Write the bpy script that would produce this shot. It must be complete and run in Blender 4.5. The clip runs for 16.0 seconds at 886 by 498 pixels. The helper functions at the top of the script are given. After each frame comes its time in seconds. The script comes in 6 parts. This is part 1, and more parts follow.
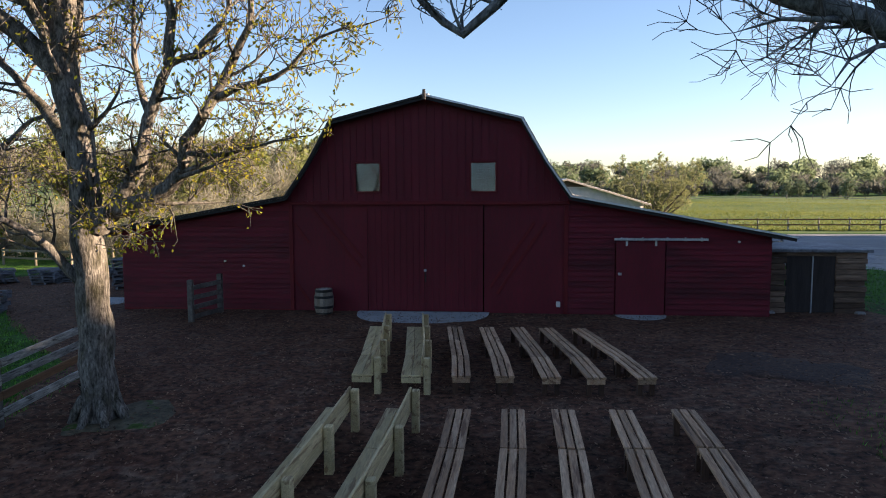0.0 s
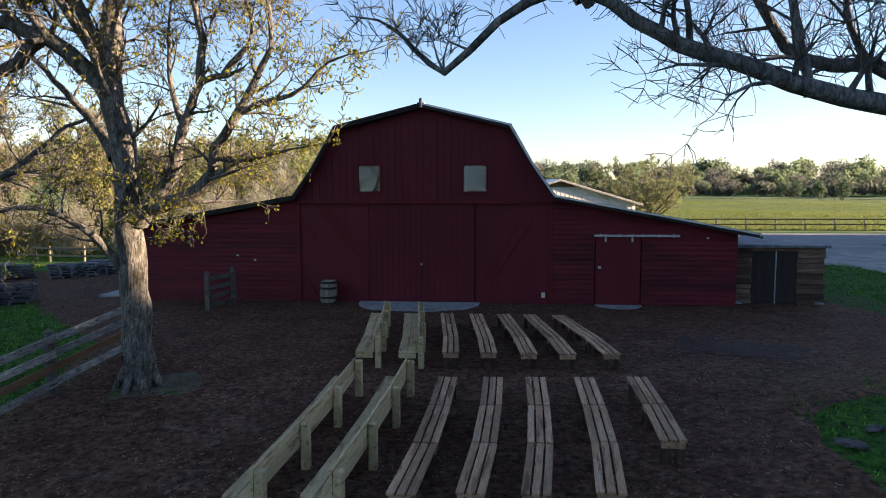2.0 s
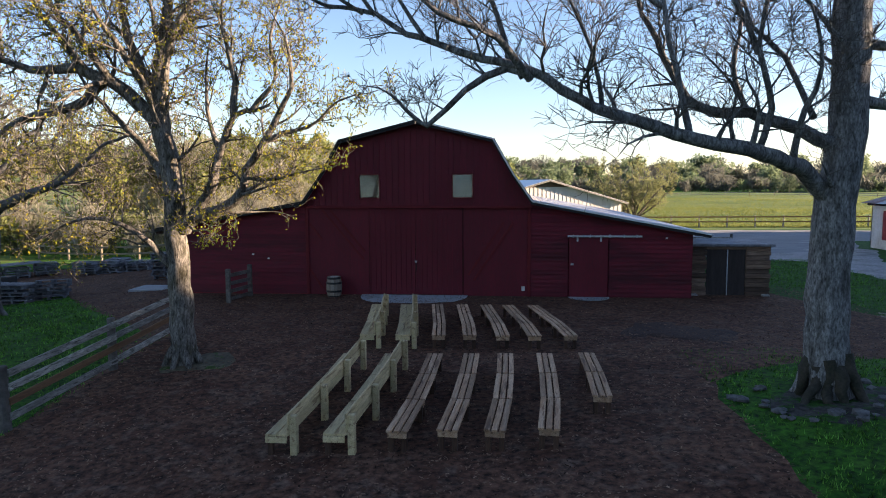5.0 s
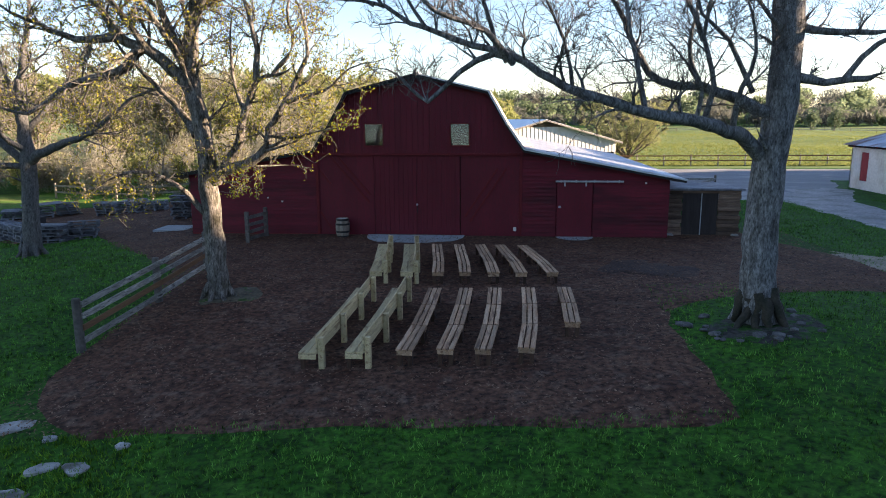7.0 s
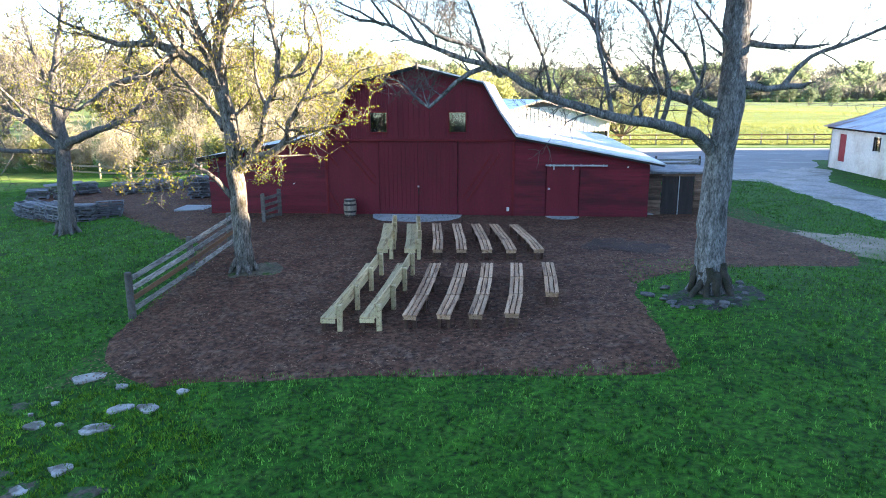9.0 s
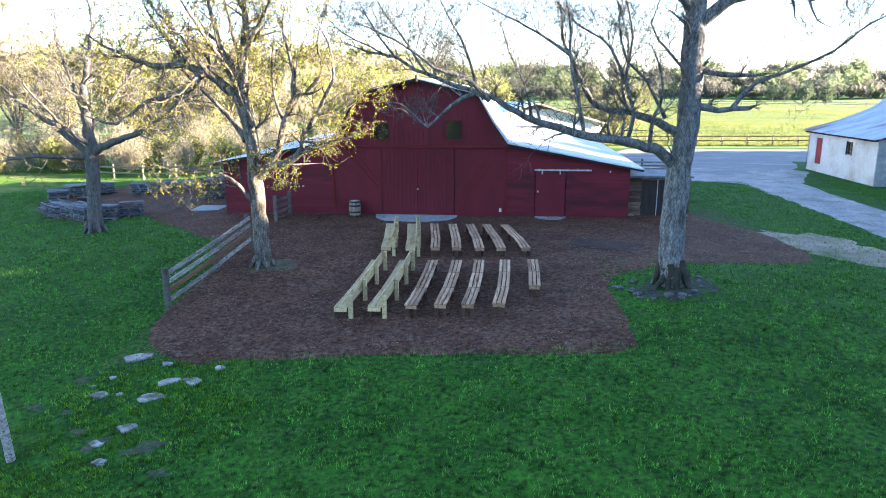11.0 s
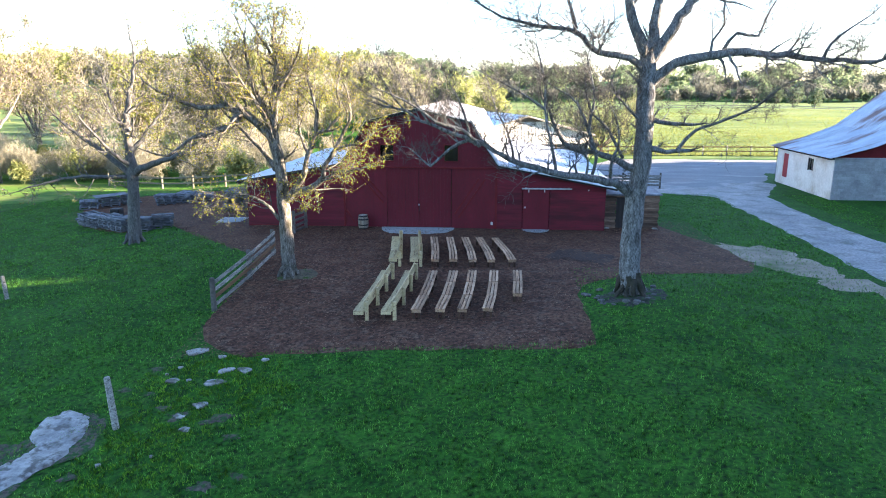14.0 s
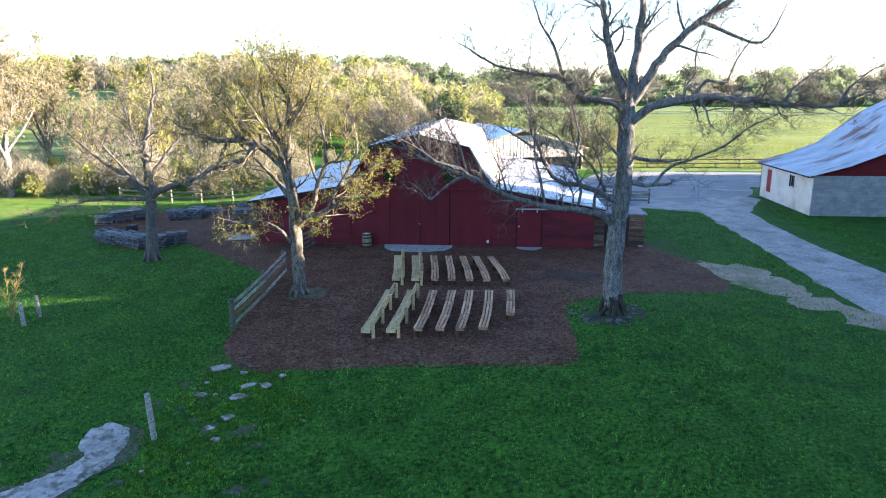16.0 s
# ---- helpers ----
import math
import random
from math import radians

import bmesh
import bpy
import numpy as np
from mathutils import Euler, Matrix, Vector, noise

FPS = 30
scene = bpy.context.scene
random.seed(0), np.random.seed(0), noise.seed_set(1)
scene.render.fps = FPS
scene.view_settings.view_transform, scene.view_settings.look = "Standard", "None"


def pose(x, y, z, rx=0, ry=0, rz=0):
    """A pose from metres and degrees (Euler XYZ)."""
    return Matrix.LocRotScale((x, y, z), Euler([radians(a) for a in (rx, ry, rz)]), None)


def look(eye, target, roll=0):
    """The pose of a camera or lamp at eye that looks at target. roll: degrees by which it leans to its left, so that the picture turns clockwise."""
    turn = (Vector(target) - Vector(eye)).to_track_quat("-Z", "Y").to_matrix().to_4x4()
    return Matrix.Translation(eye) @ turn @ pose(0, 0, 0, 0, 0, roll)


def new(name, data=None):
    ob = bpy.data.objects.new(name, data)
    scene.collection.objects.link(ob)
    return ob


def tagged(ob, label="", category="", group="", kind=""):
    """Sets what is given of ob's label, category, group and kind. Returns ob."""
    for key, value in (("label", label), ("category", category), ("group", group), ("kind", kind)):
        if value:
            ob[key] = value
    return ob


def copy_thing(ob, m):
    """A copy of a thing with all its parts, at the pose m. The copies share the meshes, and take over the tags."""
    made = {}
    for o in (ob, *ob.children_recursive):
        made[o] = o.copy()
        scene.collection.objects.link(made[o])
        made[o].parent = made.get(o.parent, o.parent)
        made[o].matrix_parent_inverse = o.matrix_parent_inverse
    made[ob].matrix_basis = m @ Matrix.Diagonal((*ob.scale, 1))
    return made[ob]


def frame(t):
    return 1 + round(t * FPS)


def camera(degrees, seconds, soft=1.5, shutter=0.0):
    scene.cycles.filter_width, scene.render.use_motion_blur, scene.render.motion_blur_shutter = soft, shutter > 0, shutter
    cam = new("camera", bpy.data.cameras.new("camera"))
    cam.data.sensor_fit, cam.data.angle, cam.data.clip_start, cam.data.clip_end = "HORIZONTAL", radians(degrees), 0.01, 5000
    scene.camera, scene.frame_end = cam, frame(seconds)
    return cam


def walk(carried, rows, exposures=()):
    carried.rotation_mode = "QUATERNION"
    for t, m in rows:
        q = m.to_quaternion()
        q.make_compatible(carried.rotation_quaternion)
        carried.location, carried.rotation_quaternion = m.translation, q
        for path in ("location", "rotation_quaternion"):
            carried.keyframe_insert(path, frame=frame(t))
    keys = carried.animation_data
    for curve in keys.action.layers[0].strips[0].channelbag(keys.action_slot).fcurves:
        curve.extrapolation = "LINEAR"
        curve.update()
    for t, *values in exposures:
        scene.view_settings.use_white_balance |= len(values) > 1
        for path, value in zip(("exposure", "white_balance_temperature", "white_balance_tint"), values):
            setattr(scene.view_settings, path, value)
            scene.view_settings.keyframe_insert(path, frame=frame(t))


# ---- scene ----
cam = camera(66.80, 16.0, soft=1.0)
PATH = [
    (0, (2.25, 1.38, 3.712), (2.075, 3.365, 3.535), -0.2),
    (0.5, (2.308, 0.956, 3.695), (2.132, 2.94, 3.521), -0.2),
    (1, (2.36, 0.498, 3.696), (2.187, 2.483, 3.521), -0.1),
    (1.5, (2.43, 0.01, 3.707), (2.259, 1.995, 3.53), 0.1),
    (2, (2.568, -0.439, 3.725), (2.394, 1.545, 3.548), -0.1),
    (2.5, (2.695, -0.902, 3.746), (2.517, 1.082, 3.571), -0.1),
    (3, (2.763, -1.314, 3.782), (2.588, 0.67, 3.604), -0.2),
    (3.5, (2.768, -1.739, 3.845), (2.6, 0.246, 3.668), -0.2),
    (5.8, (3.173, -4.243, 4.381), (3.005, -2.263, 4.157), -0.3),
    (6, (3.182, -4.474, 4.463), (3.015, -2.497, 4.212), -0.2),
    (6.5, (3.242, -5.07, 4.612), (3.075, -3.103, 4.29), -0.2),
    (7, (3.271, -5.652, 4.732), (3.106, -3.696, 4.349), -0.3),
    (7.5, (3.327, -6.251, 4.876), (3.162, -4.3, 4.47), -0.3),
    (8, (3.36, -6.866, 5.024), (3.198, -4.917, 4.606), -0.3),
    (8.5, (3.422, -7.469, 5.199), (3.259, -5.524, 4.761), -0.3),
    (9, (3.485, -8.073, 5.378), (3.323, -6.133, 4.921), -0.3),
    (11.5, (3.797, -11.198, 6.228), (3.641, -9.26, 5.759), -0.2),
    (12, (3.851, -11.863, 6.44), (3.696, -9.926, 5.97), -0.2),
    (12.5, (3.892, -12.544, 6.679), (3.74, -10.606, 6.207), -0.1),
    (13, (3.925, -13.205, 6.967), (3.775, -11.268, 6.494), -0.1),
    (13.5, (3.96, -13.878, 7.272), (3.811, -11.94, 6.799), -0.0),
    (14, (3.96, -14.54, 7.577), (3.814, -12.602, 7.104), -0.0),
    (14.5, (4.005, -15.166, 7.92), (3.86, -13.227, 7.448), 0.0),
    (15, (4.013, -15.727, 8.262), (3.87, -13.788, 7.791), 0.0),
    (15.5, (4.039, -16.187, 8.615), (3.897, -14.248, 8.145), 0.0),
    (16, (4.057, -16.596, 8.952), (3.917, -14.656, 8.484), 0.0),
]
EXPO = ((0.0, 1.84, 6400, 22), (3.5, 2.0, 6420, 23), (6.0, 2.1, 6450, 24), (7.0, 2.36, 6450, 23), (7.5, 2.66, 6420, 21), (8.5, 3.33, 6380, 19), (9.0, 3.62, 6180, 18), (11.5, 3.67, 5980, 18), (14.5, 3.41, 5960, 18), (16.0, 3.2, 5940, 18))
walk(cam, [(t, look(eye, target, roll)) for t, eye, target, roll in PATH], EXPO)

# ---- world, sun ----
SUN_EL, SUN_AZ = 12.5, 4.0      # degrees; azimuth from +x towards +y
world = bpy.data.worlds.new("sky")
scene.world = world
world.use_nodes = True
wn = world.node_tree
sky = wn.nodes.new("ShaderNodeTexSky")
sky.sky_type = 'NISHITA'
sky.sun_disc = False
sky.sun_elevation = radians(SUN_EL)
sky.sun_rotation = radians(90 - SUN_AZ)
sky.air_density, sky.dust_density, sky.ozone_density = 1.0, 0.25, 2.4
wn.links.new(sky.outputs[0], wn.nodes["Background"].inputs[0])
wn.nodes["Background"].inputs[1].default_value = 0.075
sun_data = bpy.data.lights.new("sun", 'SUN')
sun_data.energy, sun_data.angle, sun_data.color = 6.0, radians(0.6), (1.0, 0.80, 0.53)
sun = new("sun", sun_data)
sd = Vector((math.cos(radians(SUN_EL)) * math.cos(radians(SUN_AZ)),
             math.cos(radians(SUN_EL)) * math.sin(radians(SUN_AZ)), math.sin(radians(SUN_EL))))
sun.matrix_world = look(sd * 100, (0, 0, 0))

# ---- materials ----


def mat(name, c1, c2, scale=2.0, fine=30.0, rough=0.85, metal=0.0, bump=0.25, stretch=(1, 1, 1), rnd=0.0,
        local=False, spec=0.3, contrast=0.3, c3=None, spots=6.0, island=0.0, spot_lo=0.56, spot_hi=0.64):
    m = bpy.data.materials.new(name)
    m.use_nodes = True
    nt = m.node_tree
    nd, lk = nt.nodes, nt.links
    b = nd["Principled BSDF"]
    if local:
        src = nd.new("ShaderNodeTexCoord").outputs["Object"]
    else:
        src = nd.new("ShaderNodeNewGeometry").outputs["Position"]
    mp = nd.new("ShaderNodeMapping")
    mp.inputs["Scale"].default_value = stretch
    lk.new(src, mp.inputs[0])
    info = nd.new("ShaderNodeObjectInfo")
    vec = mp.outputs[0]
    if local:
        add = nd.new("ShaderNodeVectorMath")
        lk.new(vec, add.inputs[0])
        sh = nd.new("ShaderNodeMath")
        sh.operation = 'MULTIPLY'
        sh.inputs[1].default_value = 37.0
        lk.new(info.outputs["Random"], sh.inputs[0])
        lk.new(sh.outputs[0], add.inputs[1])
        vec = add.outputs[0]

    def tex(sc, detail):
        n = nd.new("ShaderNodeTexNoise")
        n.inputs["Scale"].default_value = sc
        n.inputs["Detail"].default_value = detail
        n.inputs["Roughness"].default_value = 0.6
        lk.new(vec, n.inputs["Vector"])
        return n.outputs["Fac"]

    def ramp(fac, lo, hi, a=0.0, z=1.0):
        r = nd.new("ShaderNodeMapRange")
        for i, v in enumerate((lo, hi, a, z)):
            r.inputs[i + 1].default_value = v
        lk.new(fac, r.inputs[0])
        return r.outputs[0]

    def mix(fac, a, z):
        x = nd.new("ShaderNodeMix")
        x.data_type = 'RGBA'
        lk.new(fac, x.inputs[0])
        for sock, v in ((x.inputs[6], a), (x.inputs[7], z)):
            if isinstance(v, tuple):
                sock.default_value = (*v, 1)
            else:
                lk.new(v, sock)
        return x.outputs[2]

    def times(a, b_):
        x = nd.new("ShaderNodeMath")
        x.operation = 'MULTIPLY'
        lk.new(a, x.inputs[0])
        lk.new(b_, x.inputs[1])
        return x.outputs[0]

    big, small = tex(scale, 4), tex(fine, 5)
    col = mix(ramp(big, 0.35, 0.65), c1, c2)
    if c3:
        col = mix(ramp(tex(spots, 3), spot_lo, spot_hi), col, c3)
    k = ramp(small, 0.3, 0.7, 1 - contrast, 1 + contrast)
    if rnd:
        k = times(k, ramp(info.outputs["Random"], 0, 1, 1 - rnd, 1 + rnd))
    if island:
        gi = nd.new("ShaderNodeNewGeometry")
        k = times(k, ramp(gi.outputs["Random Per Island"], 0, 1, 1 - island, 1 + island))
    hv = nd.new("ShaderNodeVectorMath")
    hv.operation = 'SCALE'
    lk.new(col, hv.inputs[0])
    lk.new(k, hv.inputs["Scale"])
    lk.new(hv.outputs[0], b.inputs["Base Color"])
    lk.new(ramp(small, 0.3, 0.7, max(0.05, rough - 0.1), min(1.0, rough + 0.1)), b.inputs["Roughness"])
    b.inputs["Metallic"].default_value = metal
    b.inputs["Specular IOR Level"].default_value = spec
    if bump:
        bp = nd.new("ShaderNodeBump")
        bp.inputs["Strength"].default_value = bump
        bp.inputs["Distance"].default_value = 0.02
        lk.new(small, bp.inputs["Height"])
        lk.new(bp.outputs[0], b.inputs["Normal"])
    return m


def leaf_mat(name, c1, c2, glow=0.35, patch=0.0, low=0.45, high=1.6):
    """Thin leaves: diffuse plus light that passes through, varied leaf by leaf."""
    m = bpy.data.materials.new(name)
    m.use_nodes = True
    nt = m.node_tree
    nd, lk = nt.nodes, nt.links
    nd.remove(nd["Principled BSDF"])
    out = nd["Material Output"]
    gi = nd.new("ShaderNodeNewGeometry")
    x = nd.new("ShaderNodeMix")
    x.data_type = 'RGBA'
    x.inputs[6].default_value, x.inputs[7].default_value = (*c1, 1), (*c2, 1)
    lk.new(gi.outputs["Random Per Island"], x.inputs[0])
    d, tr, ms = nd.new("ShaderNodeBsdfDiffuse"), nd.new("ShaderNodeBsdfTranslucent"), nd.new("ShaderNodeMixShader")
    col = x.outputs[2]
    if patch:
        tone = None
        for sc in (patch, patch * 0.22):
            n = nd.new("ShaderNodeTexNoise")
            n.inputs["Scale"].default_value, n.inputs["Detail"].default_value = sc, 3
            lk.new(gi.outputs["Position"], n.inputs["Vector"])
            r = nd.new("ShaderNodeMapRange")
            k = 1.0 if sc == patch else 0.45
            for i, v in enumerate((0.36, 0.64, 1 - (1 - low) * k, 1 + (high - 1) * k)):
                r.inputs[i + 1].default_value = v
            lk.new(n.outputs["Fac"], r.inputs[0])
            if tone is None:
                tone = r.outputs[0]
            else:
                m2 = nd.new("ShaderNodeMath")
                m2.operation = 'MULTIPLY'
                lk.new(tone, m2.inputs[0])
                lk.new(r.outputs[0], m2.inputs[1])
                tone = m2.outputs[0]
        sv = nd.new("ShaderNodeVectorMath")
        sv.operation = 'SCALE'
        lk.new(col, sv.inputs[0])
        lk.new(tone, sv.inputs["Scale"])
        col = sv.outputs[0]
    lk.new(col, d.inputs[0])
    lk.new(col, tr.inputs[0])
    ms.inputs[0].default_value = glow
    lk.new(d.outputs[0], ms.inputs[1])
    lk.new(tr.outputs[0], ms.inputs[2])
    lk.new(ms.outputs[0], out.inputs[0])
    return m


M = {}
M["grass"] = mat("grass", (0.011, 0.050, 0.004), (0.026, 0.091, 0.008), scale=0.7, fine=8, bump=1.0, contrast=0.9,
                 c3=(0.030, 0.082, 0.010), spots=3.0, spec=0.1, spot_lo=0.5, spot_hi=0.66)
# sunlight is put into this brighter, yellower grass; c3 paints shadow streaks
M["pasture"] = mat("pasture", (0.092, 0.142, 0.036), (0.155, 0.190, 0.066), scale=0.06, fine=1.0, bump=0.6, contrast=0.45,
                   c3=(0.055, 0.098, 0.026), spots=0.14, spec=0.1, spot_lo=0.5, spot_hi=0.68, stretch=(0.5, 1.3, 1))
M["mulch"] = mat("mulch", (0.060, 0.0265, 0.0160), (0.100, 0.0495, 0.030), scale=0.8, fine=8, bump=1.0, contrast=0.9,
                 c3=(0.100, 0.062, 0.043), spots=2.6, spec=0.1, spot_lo=0.5, spot_hi=0.7)
M["wetmulch"] = mat("damp_mulch", (0.032, 0.018, 0.013), (0.056, 0.033, 0.023), scale=0.8, fine=13, bump=1.0, contrast=0.8, spec=0.2,
                    c3=(0.078, 0.045, 0.030), spots=1.2)
M["chip"] = mat("wood_chip", (0.062, 0.032, 0.020), (0.180, 0.110, 0.070), scale=1, fine=20, bump=0, island=0.8, spec=0.1)
M["litter"] = mat("leaf_litter", (0.030, 0.027, 0.024), (0.056, 0.051, 0.045), scale=2, fine=9, bump=1.0, contrast=0.7, spec=0.1,
                  c3=(0.02, 0.06, 0.010), spots=3.5, spot_lo=0.48, spot_hi=0.58)
M["dirt"] = mat("bare_soil", (0.20, 0.158, 0.112), (0.28, 0.225, 0.165), scale=0.8, fine=9, bump=0.5, contrast=0.2, c3=(0.075, 0.085, 0.03), spots=0.45, spot_lo=0.48, spot_hi=0.72)
M["asphalt"] = mat("asphalt", (0.125, 0.130, 0.140), (0.175, 0.178, 0.184), scale=0.3, fine=8, bump=0.3, contrast=0.25,
                   c3=(0.24, 0.235, 0.23), spots=0.5, stretch=(0.5, 1.4, 1))
M["gravel"] = mat("gravel", (0.19, 0.185, 0.182), (0.30, 0.285, 0.27), scale=0.5, fine=7, bump=1.0, contrast=0.4, c3=(0.13, 0.13, 0.11), spots=0.8, spot_lo=0.5, spot_hi=0.7)
M["concrete"] = mat("concrete", (0.247, 0.262, 0.262), (0.315, 0.323, 0.315), scale=2, fine=25, bump=0.2, contrast=0.12)
M["rock"] = mat("limestone", (0.17, 0.160, 0.148), (0.32, 0.302, 0.278), scale=1.6, fine=7, rough=0.55, bump=0.9, contrast=0.35, c3=(0.085, 0.075, 0.062),
                spots=3.0, spot_lo=0.5, spot_hi=0.62)
M["red"] = mat("red_paint", (0.108, 0.0072, 0.0155), (0.136, 0.0098, 0.0200), scale=1.2, fine=14, rough=0.6, bump=0.12, contrast=0.16,
               rnd=0.10, stretch=(1, 1, 0.35), spec=0.3)
M["redboard"] = mat("red_boards", (0.100, 0.0068, 0.0145), (0.130, 0.0094, 0.0190), scale=1.2, fine=10, rough=0.65, bump=0.3, contrast=0.2,
                    rnd=0.12, stretch=(0.3, 1, 2), spec=0.25, c3=(0.060, 0.0065, 0.0105), spots=1.1, spot_lo=0.48, spot_hi=0.66)
M["redtrim"] = mat("red_trim", (0.11, 0.0066, 0.0099), (0.138, 0.0099, 0.0132), scale=2, fine=20, rough=0.7, contrast=0.15)
# near-black, with the dark of the unlit inside put into the colour
M["inside"] = mat("barn_inside", (0.012, 0.010, 0.009), (0.024, 0.019, 0.016), scale=2, fine=20, stretch=(1, 1, 0.2))
M["tin"] = mat("galvanised_sheet", (0.589, 0.608, 0.636), (0.684, 0.694, 0.712), scale=0.7, fine=10, rough=0.38, metal=0.55, bump=0.05,
               contrast=0.08, rnd=0.06, spec=0.5)
M["oldtin"] = mat("weathered_sheet", (0.56, 0.54, 0.53), (0.68, 0.66, 0.64), scale=0.9, fine=8, rough=0.5, metal=0.35, bump=0.1,
                  contrast=0.14, rnd=0.10, c3=(0.4, 0.33, 0.29), spots=1.2)
M["rusttin"] = mat("rusting_sheet", (0.378, 0.414, 0.468), (0.468, 0.495, 0.54), scale=0.8, fine=6, rough=0.5, metal=0.4, bump=0.1,
                   contrast=0.15, rnd=0.12, c3=(0.216, 0.135, 0.117), spots=0.5, stretch=(0.4, 1.3, 1), spot_lo=0.52, spot_hi=0.66)
M["black"] = mat("dark_edge", (0.012, 0.012, 0.0132), (0.021, 0.0198, 0.0198), scale=4, fine=30, rough=0.6)
M["iron"] = mat("dark_iron", (0.03, 0.03, 0.033), (0.054, 0.051, 0.048), scale=6, fine=40, rough=0.5, metal=0.8)
M["galv"] = mat("galvanised_rail", (0.45, 0.468, 0.486), (0.558, 0.567, 0.585), scale=4, fine=40, rough=0.4, metal=0.7)
M["white"] = mat("white_metal_siding", (0.52, 0.49, 0.455), (0.60, 0.57, 0.53), scale=1, fine=12, rough=0.5, contrast=0.08, rnd=0.05)
M["yellow"] = mat("new_pine", (0.42, 0.32, 0.16), (0.53, 0.415, 0.23), scale=1.5, fine=9, rough=0.75, bump=0.3, contrast=0.25,
                  stretch=(6, 0.6, 6), local=True, rnd=0.16, c3=(0.28, 0.19, 0.10), spots=2)
M["tan"] = mat("weathered_cedar", (0.30, 0.165, 0.088), (0.40, 0.26, 0.160), scale=1.5, fine=9, rough=0.8, bump=0.4, contrast=0.35,
               stretch=(6, 0.6, 6), local=True, rnd=0.3, c3=(0.17, 0.092, 0.052), spots=2)
M["legwood"] = mat("bench_leg_wood", (0.045, 0.022, 0.014), (0.075, 0.040, 0.024), scale=2, fine=14, local=True, rnd=0.25, stretch=(4, 4, 0.6), contrast=0.35)
M["postwood"] = mat("post_wood", (0.144, 0.12, 0.078), (0.204, 0.174, 0.12), scale=3, fine=14, local=True, rnd=0.2, stretch=(4, 4, 0.5), contrast=0.3)
M["grey"] = mat("grey_fence_wood", (0.150, 0.143, 0.125), (0.285, 0.272, 0.240), scale=3, fine=9, local=True, rnd=0.25, stretch=(4, 0.6, 4),
                contrast=0.5, bump=0.4, c3=(0.07, 0.068, 0.056), spots=5)
M["brown"] = mat("brown_rail_wood", (0.12, 0.06, 0.03), (0.168, 0.096, 0.048), scale=2, fine=12, local=True, stretch=(4, 0.4, 4), contrast=0.3)
M["pallet"] = mat("grey_pallet_wood", (0.085, 0.090, 0.100), (0.16, 0.165, 0.178), scale=2, fine=14, local=True, rnd=0.45, contrast=0.35)
M["plank"] = mat("old_brown_plank", (0.095, 0.058, 0.040), (0.175, 0.115, 0.080), scale=1.5, fine=10, rnd=0.5, stretch=(0.4, 1, 4), contrast=0.45, bump=0.5)
M["darkdoor"] = mat("dark_plank_door", (0.027, 0.021, 0.0192), (0.042, 0.033, 0.03), scale=2, fine=14, stretch=(4, 1, 0.4), contrast=0.3)
M["bark"] = mat("grey_bark", (0.105, 0.104, 0.102), (0.200, 0.198, 0.194), scale=4, fine=14, bump=1.0, contrast=0.7, stretch=(2.4, 2.4, 0.9), spec=0.1,
                c3=(0.068, 0.066, 0.062), spots=3.0, spot_lo=0.5, spot_hi=0.66)
M["barkF"] = mat("grey_brown_bark", (0.070, 0.068, 0.066), (0.130, 0.124, 0.116), scale=4, fine=14, bump=1.0, contrast=0.6, stretch=(2.4, 2.4, 0.9), spec=0.1)
M["barkL"] = mat("grey_brown_oak_bark", (0.082, 0.073, 0.062), (0.185, 0.168, 0.146), scale=4, fine=13, bump=1.0, contrast=0.75, stretch=(2.4, 2.4, 0.8),
                 spec=0.1, c3=(0.055, 0.050, 0.034), spots=2.5, spot_lo=0.5, spot_hi=0.66)
M["twigdark"] = mat("dark_twig", (0.068, 0.062, 0.055), (0.13, 0.12, 0.107), scale=3, fine=12, bump=0, contrast=0.3, spec=0.1)
M["moss"] = mat("mossy_root", (0.018, 0.0192, 0.0108), (0.042, 0.036, 0.027), scale=5, fine=18, bump=1.0, contrast=0.5)
M["twig"] = mat("far_twig", (0.15, 0.125, 0.10), (0.22, 0.185, 0.15), scale=0.2, fine=2, bump=0, contrast=0.2)
M["block"] = mat("grey_block", (0.24, 0.248, 0.256), (0.32, 0.328, 0.336), scale=1.5, fine=14, rnd=0.12, bump=0.4, contrast=0.15)
M["lime"] = mat("limewashed_wall", (0.50, 0.475, 0.425), (0.61, 0.585, 0.535), scale=0.6, fine=7, bump=0.3, contrast=0.14, c3=(0.40, 0.35, 0.28), spots=0.55, spot_lo=0.52, spot_hi=0.72)
M["reddoor"] = mat("red_door_paint", (0.216, 0.027, 0.03), (0.27, 0.042, 0.042), scale=2, fine=14, contrast=0.2)
M["oak"] = mat("barrel_oak", (0.19, 0.155, 0.12), (0.27, 0.23, 0.185), scale=3, fine=14, local=True, rnd=0.2, stretch=(4, 4, 0.6), contrast=0.25)
M["barreltop"] = mat("pale_barrel_head", (0.378, 0.36, 0.333), (0.468, 0.45, 0.414), scale=4, fine=20, local=True, contrast=0.2)
M["leafL"] = leaf_mat("young_oak_leaf", (0.12, 0.155, 0.024), (0.37, 0.31, 0.04), 0.5)
M["leafF"] = leaf_mat("pale_new_leaf", (0.10, 0.115, 0.035), (0.20, 0.19, 0.07), 0.4)
M["leafY"] = leaf_mat("yellow_green_leaf", (0.14, 0.165, 0.035), (0.25, 0.25, 0.07), 0.45)
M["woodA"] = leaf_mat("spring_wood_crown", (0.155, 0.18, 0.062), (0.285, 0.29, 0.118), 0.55)
